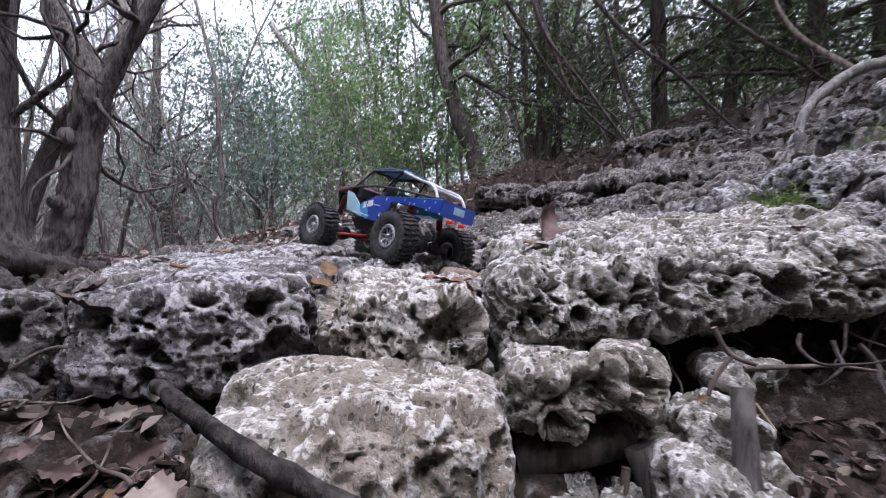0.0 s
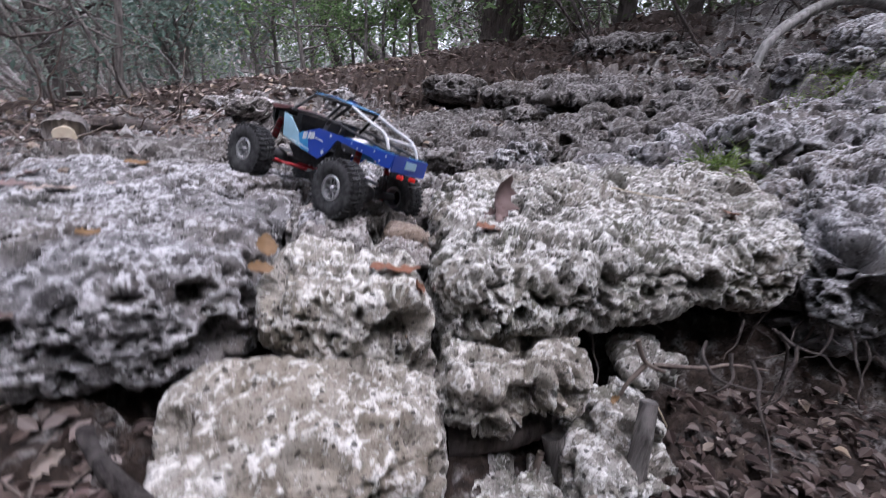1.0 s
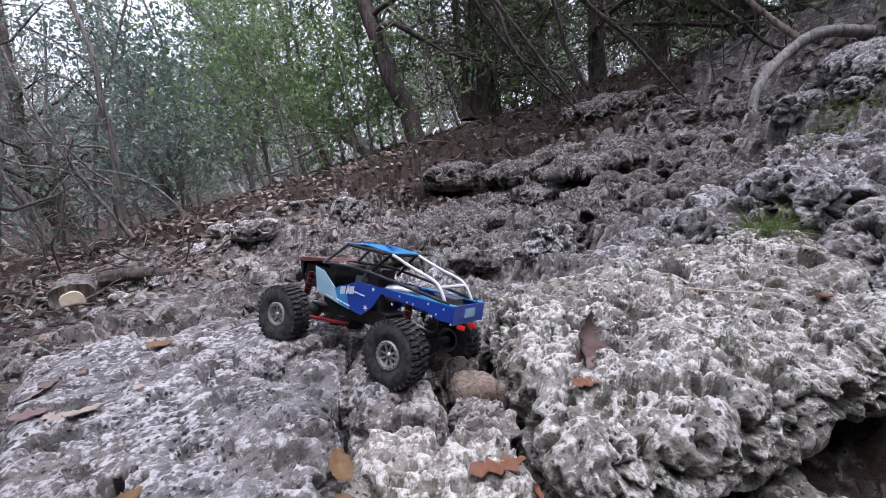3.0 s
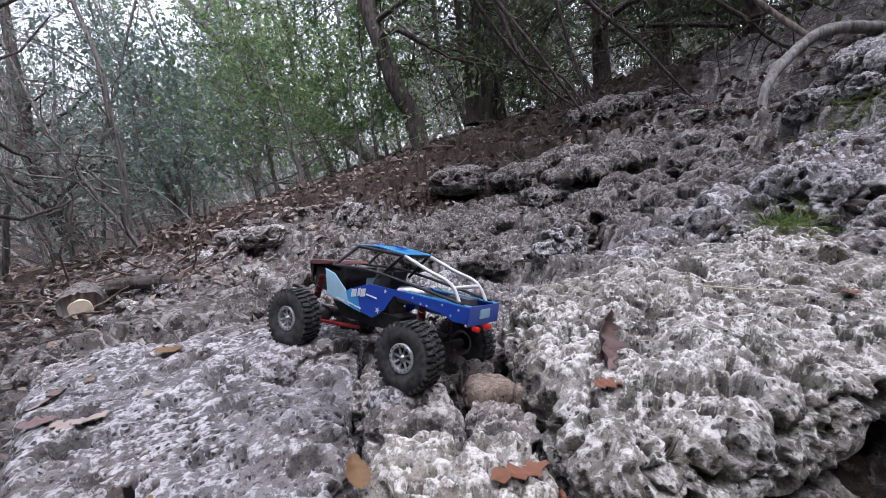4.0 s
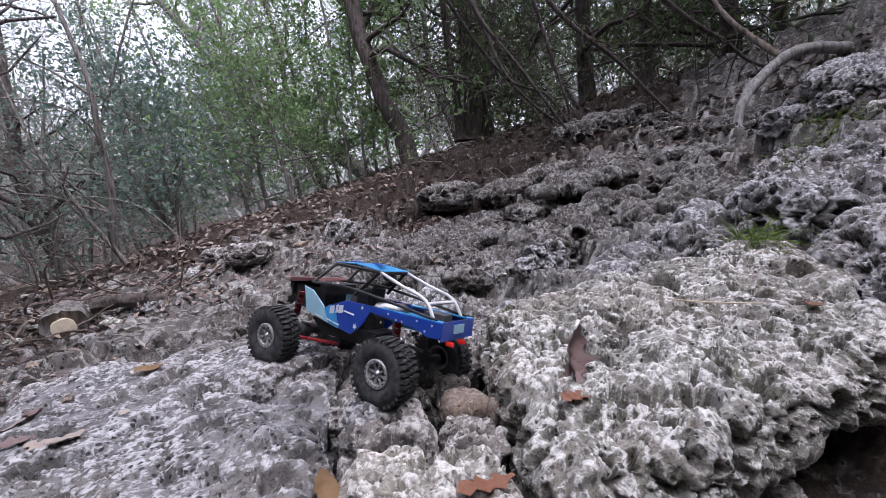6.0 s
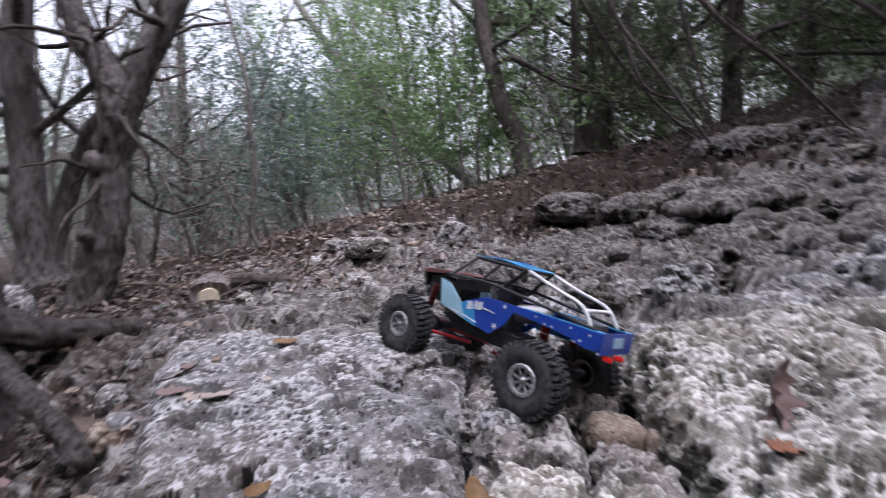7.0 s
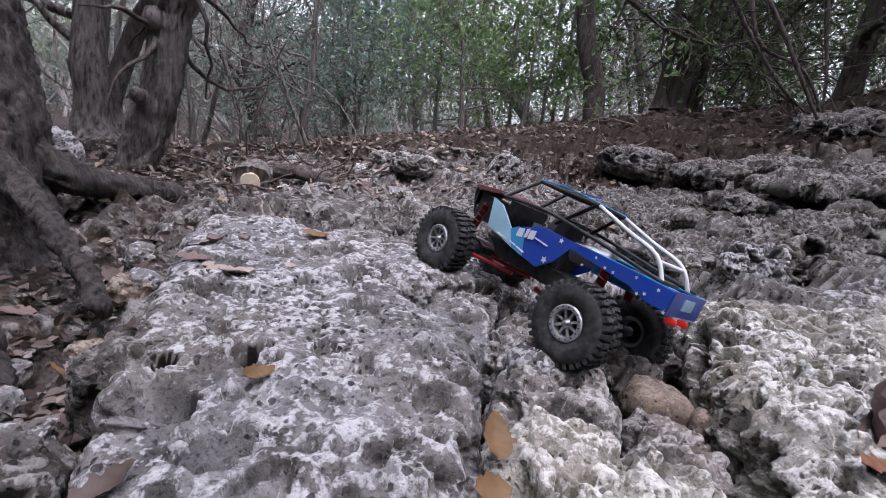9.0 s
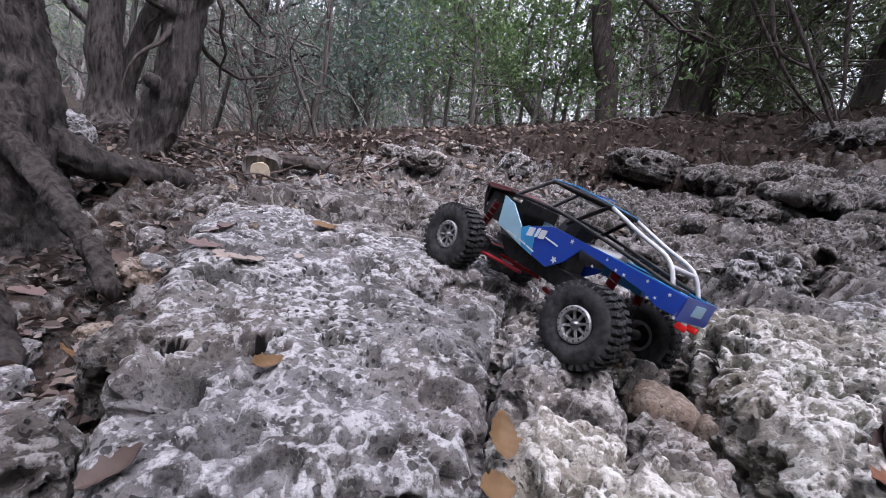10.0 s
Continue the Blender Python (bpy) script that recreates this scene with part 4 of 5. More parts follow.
for n, (x, y, w, d, h, turn) in enumerate([(0.035, 0.985, 0.09, 0.075, 0.06, 20), (0.005, 1.07, 0.075, 0.05, 0.05, -30), (0.10, 1.165, 0.05, 0.04, 0.04, 10), (0.085, 1.22, 0.06, 0.035, 0.03, 60), (0.085, 0.955, 0.035, 0.04, 0.05, 0), (0.05, 1.085, 0.035, 0.035, 0.035, 30)]):
    stone("tan loose stone lying in the gully", (x, y, 0.30 + 0.1 * (h - 0.05)), (w, d, h), STONE_TAN, 20 + n, (0, 8, turn), edge=3.2, rough=0.3, crust=0.15, holes=0.0, group="gully stones")
for n, (x, y, w, d, h, mat, turn) in enumerate([(0.78, 2.2, 0.16, 0.14, 0.13, ROCK_DARK, 0), (0.62, 2.12, 0.17, 0.1, 0.09, ROCK_DARK, 20), (0.45, 1.72, 0.09, 0.06, 0.07, ROCK, 40), (0.55, 1.64, 0.1, 0.07, 0.05, STONE_TAN, 10), (0.42, 2.95, 0.42, 0.26, 0.17, ROCK_DARK, 8), (-0.24, 2.95, 0.2, 0.15, 0.19, ROCK, 30), (0.573, 1.85, 0.16, 0.14, 0.15, ROCK, 0), (0.36, 1.87, 0.17, 0.12, 0.12, ROCK, 25), (0.62, 1.74, 0.022, 0.016, 0.016, CHALK, 0), (-1.05, 2.32, 0.24, 0.12, 0.09, ROCK, 10), (-1.14, 2.55, 0.17, 0.14, 0.14, ROCK, 50),
                                                (1.81, 1.97, 0.20, 0.15, 0.17, ROCK, 10), (2.20, 1.62, 0.34, 0.28, 0.3, ROCK, 30), (2.0, 1.9, 0.16, 0.12, 0.12, ROCK, 50), (1.80, 2.75, 0.25, 0.16, 0.14, ROCK_DARK, 0), (1.2, 3.0, 0.13, 0.1, 0.05, STONE_TAN, 30), (1.12, 2.85, 0.1, 0.08, 0.05, STONE_TAN, 80),
                                                (-1.15, 2.42, 0.26, 0.12, 0.08, ROCK_DARK, 12), (-1.22, 2.62, 0.22, 0.17, 0.11, ROCK, 40), (-1.5, 2.5, 0.16, 0.12, 0.12, STONE_TAN, 0), (-0.75, 2.9, 0.27, 0.2, 0.12, ROCK_PINK, 30), (-1.0, 3.1, 0.2, 0.15, 0.09, ROCK, 70), (-1.92, 1.75, 0.34, 0.26, 0.24, ROCK, 20),
                                                (-0.87, 0.98, 0.07, 0.06, 0.06, STONE_TAN, 0), (-0.92, 1.12, 0.08, 0.06, 0.05, STONE_TAN, 40), (-0.78, 0.86, 0.05, 0.04, 0.03, ROCK, 10), (-0.62, 0.78, 0.10, 0.08, 0.12, ROCK_DARK, 0), (-0.72, 0.72, 0.12, 0.1, 0.1, ROCK, 60), (-0.6, 0.62, 0.13, 0.11, 0.13, ROCK_DARK, 15)]):
    stone("weathered limestone boulder on the slope" if w > 0.2 else "small weathered stone resting on the rock", (x, y), (w, d, h), mat, 60 + n, (0, 0, turn), name="boulder" if w > 0.2 else "stone", rough=0.3, crust=1.0 if mat != STONE_TAN else 0.7, holes=0.9 if mat != STONE_TAN else 0.25)

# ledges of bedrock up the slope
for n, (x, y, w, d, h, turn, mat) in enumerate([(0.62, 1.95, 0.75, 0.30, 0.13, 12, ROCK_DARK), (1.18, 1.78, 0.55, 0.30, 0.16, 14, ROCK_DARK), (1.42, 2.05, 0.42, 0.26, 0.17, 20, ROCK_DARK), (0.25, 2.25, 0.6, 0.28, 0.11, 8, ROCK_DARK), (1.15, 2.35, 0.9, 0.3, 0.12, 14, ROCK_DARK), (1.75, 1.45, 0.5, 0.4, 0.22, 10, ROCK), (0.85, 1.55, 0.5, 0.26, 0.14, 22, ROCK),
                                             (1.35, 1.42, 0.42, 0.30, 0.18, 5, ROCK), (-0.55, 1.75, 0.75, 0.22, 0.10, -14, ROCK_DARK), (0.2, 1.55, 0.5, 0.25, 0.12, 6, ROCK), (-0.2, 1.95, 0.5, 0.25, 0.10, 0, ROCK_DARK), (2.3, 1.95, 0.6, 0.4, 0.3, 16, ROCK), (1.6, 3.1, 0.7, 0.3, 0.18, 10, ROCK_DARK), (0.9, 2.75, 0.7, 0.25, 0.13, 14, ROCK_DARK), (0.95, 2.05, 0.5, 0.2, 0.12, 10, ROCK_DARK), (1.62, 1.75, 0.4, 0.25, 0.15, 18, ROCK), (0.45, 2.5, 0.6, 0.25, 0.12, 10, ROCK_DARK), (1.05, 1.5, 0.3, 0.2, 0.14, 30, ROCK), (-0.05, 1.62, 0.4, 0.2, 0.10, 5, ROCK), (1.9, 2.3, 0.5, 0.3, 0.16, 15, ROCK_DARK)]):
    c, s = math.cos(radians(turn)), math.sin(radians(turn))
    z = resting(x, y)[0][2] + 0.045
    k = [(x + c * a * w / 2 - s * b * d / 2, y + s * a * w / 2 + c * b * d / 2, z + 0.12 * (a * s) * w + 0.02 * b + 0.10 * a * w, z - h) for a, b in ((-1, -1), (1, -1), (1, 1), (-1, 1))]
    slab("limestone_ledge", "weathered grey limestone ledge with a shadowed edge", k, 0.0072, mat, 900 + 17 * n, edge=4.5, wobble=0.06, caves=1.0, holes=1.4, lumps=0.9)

# ---- the cut log, the fallen limb and loose sticks ----
log = tagged(empty("cut_log"), "short cut log with a pale sawn end and dark bark", "log")
lie = resting(-1.38, 2.3)[0][2] + 0.062
line = curve_through([(-1.36, 2.26, lie), (-1.41, 2.37, lie + 0.008), (-1.46, 2.47, lie + 0.015)], 60)
part("bark", mesh_np("bark", *tube(line, np.linspace(0.072, 0.066, 60), 36, 4, 0.25, 0.009), BARK), log)
part("sawn_end", mesh_np("sawn_end", *tube([line[0] + np.array([0.009, -0.020, 0.0]), line[0] + np.array([-0.004, 0.008, 0.0])], [0.044, 0.048], 26, 3, 0.3), CUTWOOD, False), log, "pale sawn face")
second = tagged(new("log", mesh_np("log", *tube(curve_through([(-1.36, 2.46, lie + 0.035), (-1.24, 2.50, lie + 0.045), (-1.08, 2.56, lie + 0.02)], 60), np.linspace(0.034, 0.02, 60), 30, 9, 0.25, 0.006), BARK_DARK)), "dark rotten log lying over the stones", "log")
limb = tagged(empty("fallen_limb"), "bleached grey fallen limb lying down the slope", "branch")
part("stem", mesh_np("stem", *tube(curve_through([(1.71, 2.12, 0.92), (1.76, 2.14, 1.03), (1.85, 2.17, 1.12), (2.07, 2.22, 1.26), (2.28, 2.26, 1.32), (2.58, 2.3, 1.33)], 40), np.linspace(0.02, 0.032, 40), 14, 2, 0.25), DEADWOOD), limb)
part("twig", mesh_np("twig", *tube(curve_through([(2.07, 2.22, 1.26), (2.0, 2.5, 1.55), (2.0, 2.7, 1.85), (1.95, 2.8, 2.2)], 18), np.linspace(0.018, 0.006, 18), 7, 3, 0.15), TWIG), limb)


def stick(label, points, r0, r1, mat=TWIG, name="stick", group="", sides=8, knots=0.15):
    rough = 0.0022 if sides >= 10 else 0.0
    line = curve_through(points, (32 if rough else 7) * len(points))
    sides = 2 * sides if rough else sides
    return tagged(new(name, mesh_np(name, *tube(line, np.linspace(r0, r1, len(line)), sides, int(points[0][0] * 1000) % 97, knots, rough), mat)), label, "stick", group)


stick("dark rough-barked branch lying across the block", [(-0.31, 0.47, 0.245), (-0.263, 0.413, 0.2566), (-0.182, 0.368, 0.231), (-0.096, 0.352, 0.196), (-0.02, 0.34, 0.158)], 0.006, 0.0085, BARK_BIG, "branch", sides=12, knots=0.4)
stick("upright brown broken stick by the hollow", [(0.372, 0.555, 0.222), (0.368, 0.535, 0.14), (0.368, 0.52, 0.05)], 0.012, 0.0145, BARK, sides=10)
stick("short thick broken stick with ridged bark", [(0.262, 0.60, 0.125), (0.278, 0.592, 0.08), (0.30, 0.58, 0.02)], 0.018, 0.02, BARK, sides=12)
stick("thin pale twig leaning on the stick", [(0.242, 0.585, 0.10), (0.235, 0.58, 0.04)], 0.006, 0.006, TWIG)
stick("dark rotten log under the shelf", [(0.10, 0.62, 0.095), (0.17, 0.615, 0.108), (0.26, 0.63, 0.12)], 0.028, 0.022, BARK_DARK, "log", sides=14, knots=0.2)
stick("thin forked twig hanging under the slab", [(0.375, 0.62, 0.285), (0.395, 0.615, 0.25), (0.43, 0.61, 0.235)], 0.004, 0.003)
stick("thin twig under the slab", [(0.40, 0.615, 0.247), (0.375, 0.612, 0.215), (0.365, 0.61, 0.19)], 0.004, 0.003)
stick("pale straw lying in the hollow", [(0.415, 0.585, 0.19), (0.44, 0.58, 0.155)], 0.0016, 0.0014, CUTWOOD)
stick("bleached twig stuck out of the soil", [(0.45, 0.66, 0.215), (0.53, 0.64, 0.225), (0.6, 0.66, 0.22), (0.68, 0.66, 0.21)], 0.004, 0.002, TWIG)
stick("dry grass stem lying on the slab", [(0.50, 1.02, 0.452), (0.57, 0.97, 0.45), (0.64, 0.94, 0.45)], 0.0015, 0.001, CUTWOOD)
rng3 = np.random.default_rng(12)
for n in range(26):
    x, y = rng3.uniform(0.35, 0.95), rng3.uniform(0.58, 0.86)
    p = rambling(rng3, (x, y, 0.27), (rng3.normal() * 0.5, -0.5, -0.8), rng3.uniform(0.08, 0.22), 6, 0.35)
    stick("fine dark root hanging in the hollow", p, 0.0035, 0.001, BARK_DARK, "root", "hanging roots", 5, 0)
for n in range(34):
    x, y = rng3.uniform(-1.7, -0.9), rng3.uniform(2.15, 3.0)
    z = resting(x, y)[0][2]
    p = rambling(rng3, (x, y, z + 0.02), (rng3.normal(), rng3.normal(), 0.25), rng3.uniform(0.2, 0.6), 6, 0.3, 0.06)
    stick("bare grey twig in a tangle of brushwood", p, 0.006, 0.002, TWIG, "twig", "brushwood", 5, 0)
for n in range(40):
    a, b = (rng3.uniform(-0.72, -0.26), rng3.uniform(0.34, 0.6)) if n % 2 else (rng3.uniform(0.4, 1.6), rng3.uniform(2.6, 4.2))
    z = resting(a, b)[0][2]
    p = rambling(rng3, (a, b, z + 0.012), (rng3.normal(), rng3.normal(), 0.1), rng3.uniform(0.08, 0.2) * (1 if n % 2 else 3), 5, 0.25)
    stick("fallen dark twig among dead leaves", p, 0.003 if n % 2 else 0.006, 0.001, TWIG, "twig", "fallen twigs", 5, 0)
p = curve_through([(-2.2, 3.6, 0.6), (-1.9, 3.5, 0.78), (-1.5, 3.4, 0.7), (-1.2, 3.3, 0.42)], 22)
tagged(new("bent_stem", mesh_np("bent_stem", *tube(p, np.linspace(0.006, 0.003, 22), 5), DEADWOOD)), "thin pale stem arching over the clearing", "stem")


# ---- single leaves that can be told apart ----
def oak_leaf(label, place, long, mat, turn, tilt=(0, 0), curl=0.3, lobes=0.35, name="oak_leaf", wide=0.5):
    """A dry leaf with a lobed edge, curled along its middle."""
    n, m = 22, 7
    u = np.linspace(0, 1, n)
    half = wide * 0.5 * np.sin(math.pi * u**0.8) ** 0.7 * (1 - lobes * (0.5 + 0.5 * np.cos(2 * math.pi * 3.5 * u)))
    half *= 1 + 0.06 * np.sin(23 * u + 90 * long) + 0.08 * np.sin(41 * u + 50 * turn)
    half[0] = half[-1] = 0.008
    w = np.linspace(-1, 1, m)
    x = np.repeat(u[:, None] - 0.5, m, 1)
    y = half[:, None] * w
    z = curl * (y**2 * 1.6 + 0.5 * (x**2)) + 0.022 * np.sin(9 * x + 5 * y + turn) + 0.012 * np.sin(31 * x + 22 * np.abs(y)) - 0.03 * np.exp(-(y / 0.02) ** 2)
    v = np.stack([x, y, z], -1).reshape(-1, 3) * long
    i = np.arange(n * m).reshape(n, m)
    q = np.stack([i[:-1, :-1], i[1:, :-1], i[1:, 1:], i[:-1, 1:]], -1).reshape(-1, 4)
    back = np.concatenate([v, v - np.array([0, 0, 0.0006])])
    ob = tagged(new(name, mesh_np(name, back, np.concatenate([q, q[:, ::-1] + len(v)]), mat)), label, "leaf")
    z = place[2] if len(place) > 2 else max(resting(place[0] + a, place[1] + b)[0][2] for a in (-0.012, 0, 0.012) for b in (-0.012, 0, 0.012)) + 0.003
    ob.matrix_world = pose(place[0], place[1], z, tilt[0], tilt[1], turn)
    return ob


oak_leaf("smooth tan leaf lying at the slab's edge", (-0.203, 0.765, 0.343), 0.05, LEAF_TAN, 105, (10, -25), 0.8, 0.0, "leaf", 0.62)
oak_leaf("tan leaf below the slab's edge", (-0.20, 0.715, 0.325), 0.04, LEAF_TAN, 30, (20, 10), 0.6, 0.1, "leaf", 0.7)
oak_leaf("reddish brown lobed oak leaf lying flat", (0.0, 0.725), 0.085, LEAF_BROWN, 10, (0, 4), 0.2, 0.6)
oak_leaf("reddish brown leaf in the joint", (0.035, 0.68, 0.325), 0.05, LEAF_BROWN, 70, (50, 20), 0.8, 0.2, "leaf")
oak_leaf("curled purplish brown oak leaf standing on the slab", (0.193, 0.87, 0.432), 0.095, LEAF_PURPLE, 60, (60, -62), 1.3, 0.4, wide=0.7)
oak_leaf("pale side of a curled oak leaf", (0.188, 0.855, 0.405), 0.075, LEAF_PURPLE, 40, (40, -20), 0.9, 0.4)
oak_leaf("rust brown oak leaf piece under the curled leaf", (0.165, 0.80, 0.395), 0.06, LEAF_BROWN, 15, (10, 5), 0.4, 0.5)
oak_leaf("pale brown lobed oak leaf on the white slab", (0.765, 0.945), 0.075, LEAF_BROWN, 40, (0, 8), 0.3, 0.65)
oak_leaf("tan leaf on the flat slab", (-0.455, 0.765), 0.038, LEAF_TAN, 65, (18, 8), 1.4, 0.1, "leaf")
oak_leaf("pale lobed oak leaf on the slab", (-0.685, 1.025), 0.06, LEAF_PALE, -30, (5, 5), 0.3, 0.65)
oak_leaf("brown oak leaf on the slab", (-0.735, 1.045), 0.06, LEAF_PURPLE, 20, (8, 0), 0.5, 0.4)
oak_leaf("pale leaf fragment on the slab", (-0.64, 1.02), 0.06, LEAF_PALE, 60, (0, 10), 0.4, 0.2, "leaf")
oak_leaf("small whitish leaf on the slab", (-0.585, 1.09), 0.03, LEAF_PALE, 120, (0, 5), 0.3, 0.0, "leaf", 0.6)
oak_leaf("brown leaf in the crack of the bench", (-0.63, 1.30), 0.06, LEAF_TAN, 10, (10, 0), 0.4, 0.2, "leaf")
for n, (x, y, z, long, mat, turn, tx, ty) in enumerate([(-0.335, 0.45, 0.225, 0.06, LEAF_PALE, 80, 70, 10), (-0.315, 0.47, 0.235, 0.05, LEAF_PALE, 100, 85, 30), (-0.25, 0.37, 0.19, 0.075, LEAF_PALE, 20, 30, -10), (-0.46, 0.40, 0.13, 0.06, LEAF_PALE, 40, 20, 20), (-0.29, 0.42, 0.20, 0.07, LEAF_BROWN, 75, 80, 0), (-0.37, 0.42, 0.18, 0.06, LEAF_BROWN, 60, 70, 30),
                                                       (-0.22, 0.335, 0.215, 0.06, LEAF_PALE, -35, 40, 10), (-0.42, 0.44, 0.19, 0.05, LEAF_BROWN, 10, 60, -20), (0.305, 0.485, 0.085, 0.11, LEAF_PALE, -35, 40, 30), (0.30, 0.57, 0.05, 0.08, LEAF_BROWN, 20, 40, 0), (0.50, 0.58, 0.10, 0.06, LEAF_PALE, 70, 60, 20), (0.35, 0.6, 0.19, 0.04, LEAF_TAN, 30, 50, 0), (0.03, 0.66, 0.25, 0.035, LEAF_TAN, 0, 10, 10), (-0.62, 0.62, 0.24, 0.06, LEAF_PALE, 15, 20, 10), (-0.66, 0.68, 0.26, 0.06, LEAF_BROWN, 70, 30, 10), (-0.68, 0.55, 0.2, 0.09, LEAF_BROWN, 0, 20, 0), (0.06, 0.70, 0.315, 0.035, LEAF_BROWN, 80, 60, 10)]):
    oak_leaf("dry curled oak leaf caught below the ledge", (x, y, z), 0.65 * long, LEAF_PURPLE if mat is LEAF_BROWN else mat, turn, (tx, ty), 0.7, 0.35)

# fallen leaves in the hollow beside the slab and below the ledge
rng6 = np.random.default_rng(9)
for n in range(70):
    if n < 46:
        x, y = rng6.uniform(-0.80, -0.27), rng6.uniform(0.34, 0.80)
        if x > -0.44 and y > 0.50 or x > -0.62 and y > 0.66:
            continue
    else:
        x, y = rng6.uniform(-1.15, -0.72), rng6.uniform(0.7, 1.3)
    mat = (LEAF_PURPLE, LEAF_DEAD, LEAF_DEAD, LEAF_TAN, LEAF_FADED, LEAF_DEAD)[rng6.integers(0, 6)]
    oak_leaf("dry curled oak leaf lying in the hollow", (x, y), rng6.uniform(0.035, 0.075), mat, rng6.uniform(0, 360), tuple(rng6.normal(size=2) * 22), rng6.uniform(0.4, 1.3), rng6.uniform(0.1, 0.5), wide=rng6.uniform(0.4, 0.65))

# limestone rubble lying about the bench and the slope
rng5 = np.random.default_rng(64)
shapes = [stone_mesh("rubble_stone", (0.1, 0.1 * a, 0.1 * b), 0.0065, m, 300 + n, edge=4, rough=0.35, crust=0.5, holes=0.35) for n, (a, b, m) in enumerate([(0.8, 0.5, ROCK), (0.65, 0.55, ROCK_PALE), (0.9, 0.4, ROCK), (0.7, 0.35, STONE_TAN), (0.6, 0.6, ROCK_DARK), (0.85, 0.6, ROCK)])]
for n in range(150):
    if n < 95:
        x, y = rng5.uniform(-1.75, 0.5), 1.75 + 1.7 * rng5.uniform() ** 1.2
    elif n < 125:
        x, y = rng5.uniform(0.3, 2.2), rng5.uniform(1.6, 3.4)
    else:
        x, y = rng5.uniform(-1.15, -0.75), rng5.uniform(0.75, 1.6)
    s = (0.35 + 1.1 * rng5.uniform() ** 2.2) * (0.75 if n >= 125 else 1.0)
    ob = tagged(new("rubble_stone", shapes[rng5.integers(0, 6)]), "loose weathered lump of limestone rubble", "stone", "rubble stones")
    ob.matrix_world = pose(x, y, resting(x, y)[0][2] + 0.008 * s, rng5.normal() * 12, rng5.normal() * 12, rng5.uniform(0, 360)) @ Matrix.Diagonal((s, s, s, 1))
for x, y, z, w in ((-0.36, 1.20, 0.331, 0.2), (-0.23, 1.335, 0.300, 0.2), (-0.135, 0.985, 0.308, 0.1)):
    stone("low knob of grey limestone under a front wheel", (x, y, z), (w, w * 0.85, 0.085), ROCK, int(1000 * y), (0, 0, 30), edge=3, rough=0.15, crust=0.35, holes=0.25)

# leaf litter on the slope and in the hollows
spots = []
while len(spots) < 17000:
    a = rng3.uniform()
    if a < 0.16:
        y = rng3.uniform(3.2, 9.0)
        x = -rng3.uniform(0.1, 1.0) * y
    elif a < 0.62:
        x, y = rng3.uniform(-2.2, 3.2), 2.1 + 4.5 * rng3.uniform() ** 1.4
        if x - 0.55 * (y - 1.2) > 1.2 and y < 3.6 and rng3.uniform() < 0.85:
            continue
    elif a < 0.72:
        x, y = rng3.uniform(-2.4, -0.75), rng3.uniform(1.4, 3.2)
    elif a < 0.84:
        x, y = (rng3.uniform(-0.95, -0.22), rng3.uniform(0.25, 0.85)) if a < 0.79 else (rng3.uniform(-1.5, -0.7), rng3.uniform(0.6, 1.4))
    elif a < 0.90:
        x, y = rng3.uniform(0.25, 1.0), rng3.uniform(0.42, 0.75)
    else:
        x, y = rng3.uniform(1.4, 2.8), rng3.uniform(1.5, 2.6)
    z = 0.4 if y < 0.85 and x > 0.2 else 4.0
    if y < 0.85 and x > 0.2:
        z = 0.235
    hit, place, normal, _, ob, _ = scene.ray_cast(LAND, (x, y, z), (0, 0, -1))
    if hit and ob.name.startswith("ground"):
        spots.append((*(place + normal * rng3.uniform(0.004, 0.02)),))
places = np.array(spots)
far = 0.55 + 0.3 * np.clip(places[:, 1:2] - 1.5, 0, 2)
a = rng3.normal(size=places.shape) * np.array([1, 1, 0.35])
a /= np.linalg.norm(a, axis=1, keepdims=True)
b = np.cross(a, rng3.normal(size=places.shape) * 0.4 + np.array([0, 0, 1]))
b /= np.linalg.norm(b, axis=1, keepdims=True)
s = 0.022 * far * rng3.uniform(0.6, 1.5, (len(places), 1))
lift = np.cross(b, a) * s * rng3.uniform(0.1, 0.6, (len(places), 1))
v = np.stack([places - a * s, places - a * s * 0.3 + b * s * 0.5 + lift, places + a * s * 0.4 + b * s * 0.45 + lift, places + a * s, places + a * s * 0.3 - b * s * 0.5 + lift, places - a * s * 0.4 - b * s * 0.4 + lift * 0.6], 1).reshape(-1, 3)
i = np.arange(len(places))[:, None] * 6
litter = np.concatenate([i + np.array([0, 1, 2, 3]), i + np.array([0, 3, 4, 5])])
fade = rng3.uniform(size=len(places)) < 0.12 + 0.6 * (places[:, 0] < 0.35) * (places[:, 1] > 1.4)
pale = np.concatenate([fade, fade])
tagged(new("leaf_litter", mesh_np("leaf_litter", v, litter[pale], LEAF_FADED, False)), "faded greyish purple dead leaves strewn over the ground", "leaf litter", kind="stuff")
litter = litter[~pale]
tagged(new("leaf_litter", mesh_np("leaf_litter", v, litter, LEAF_DEAD, False)), "brown dead oak leaves scattered over the slope", "leaf litter", kind="stuff")


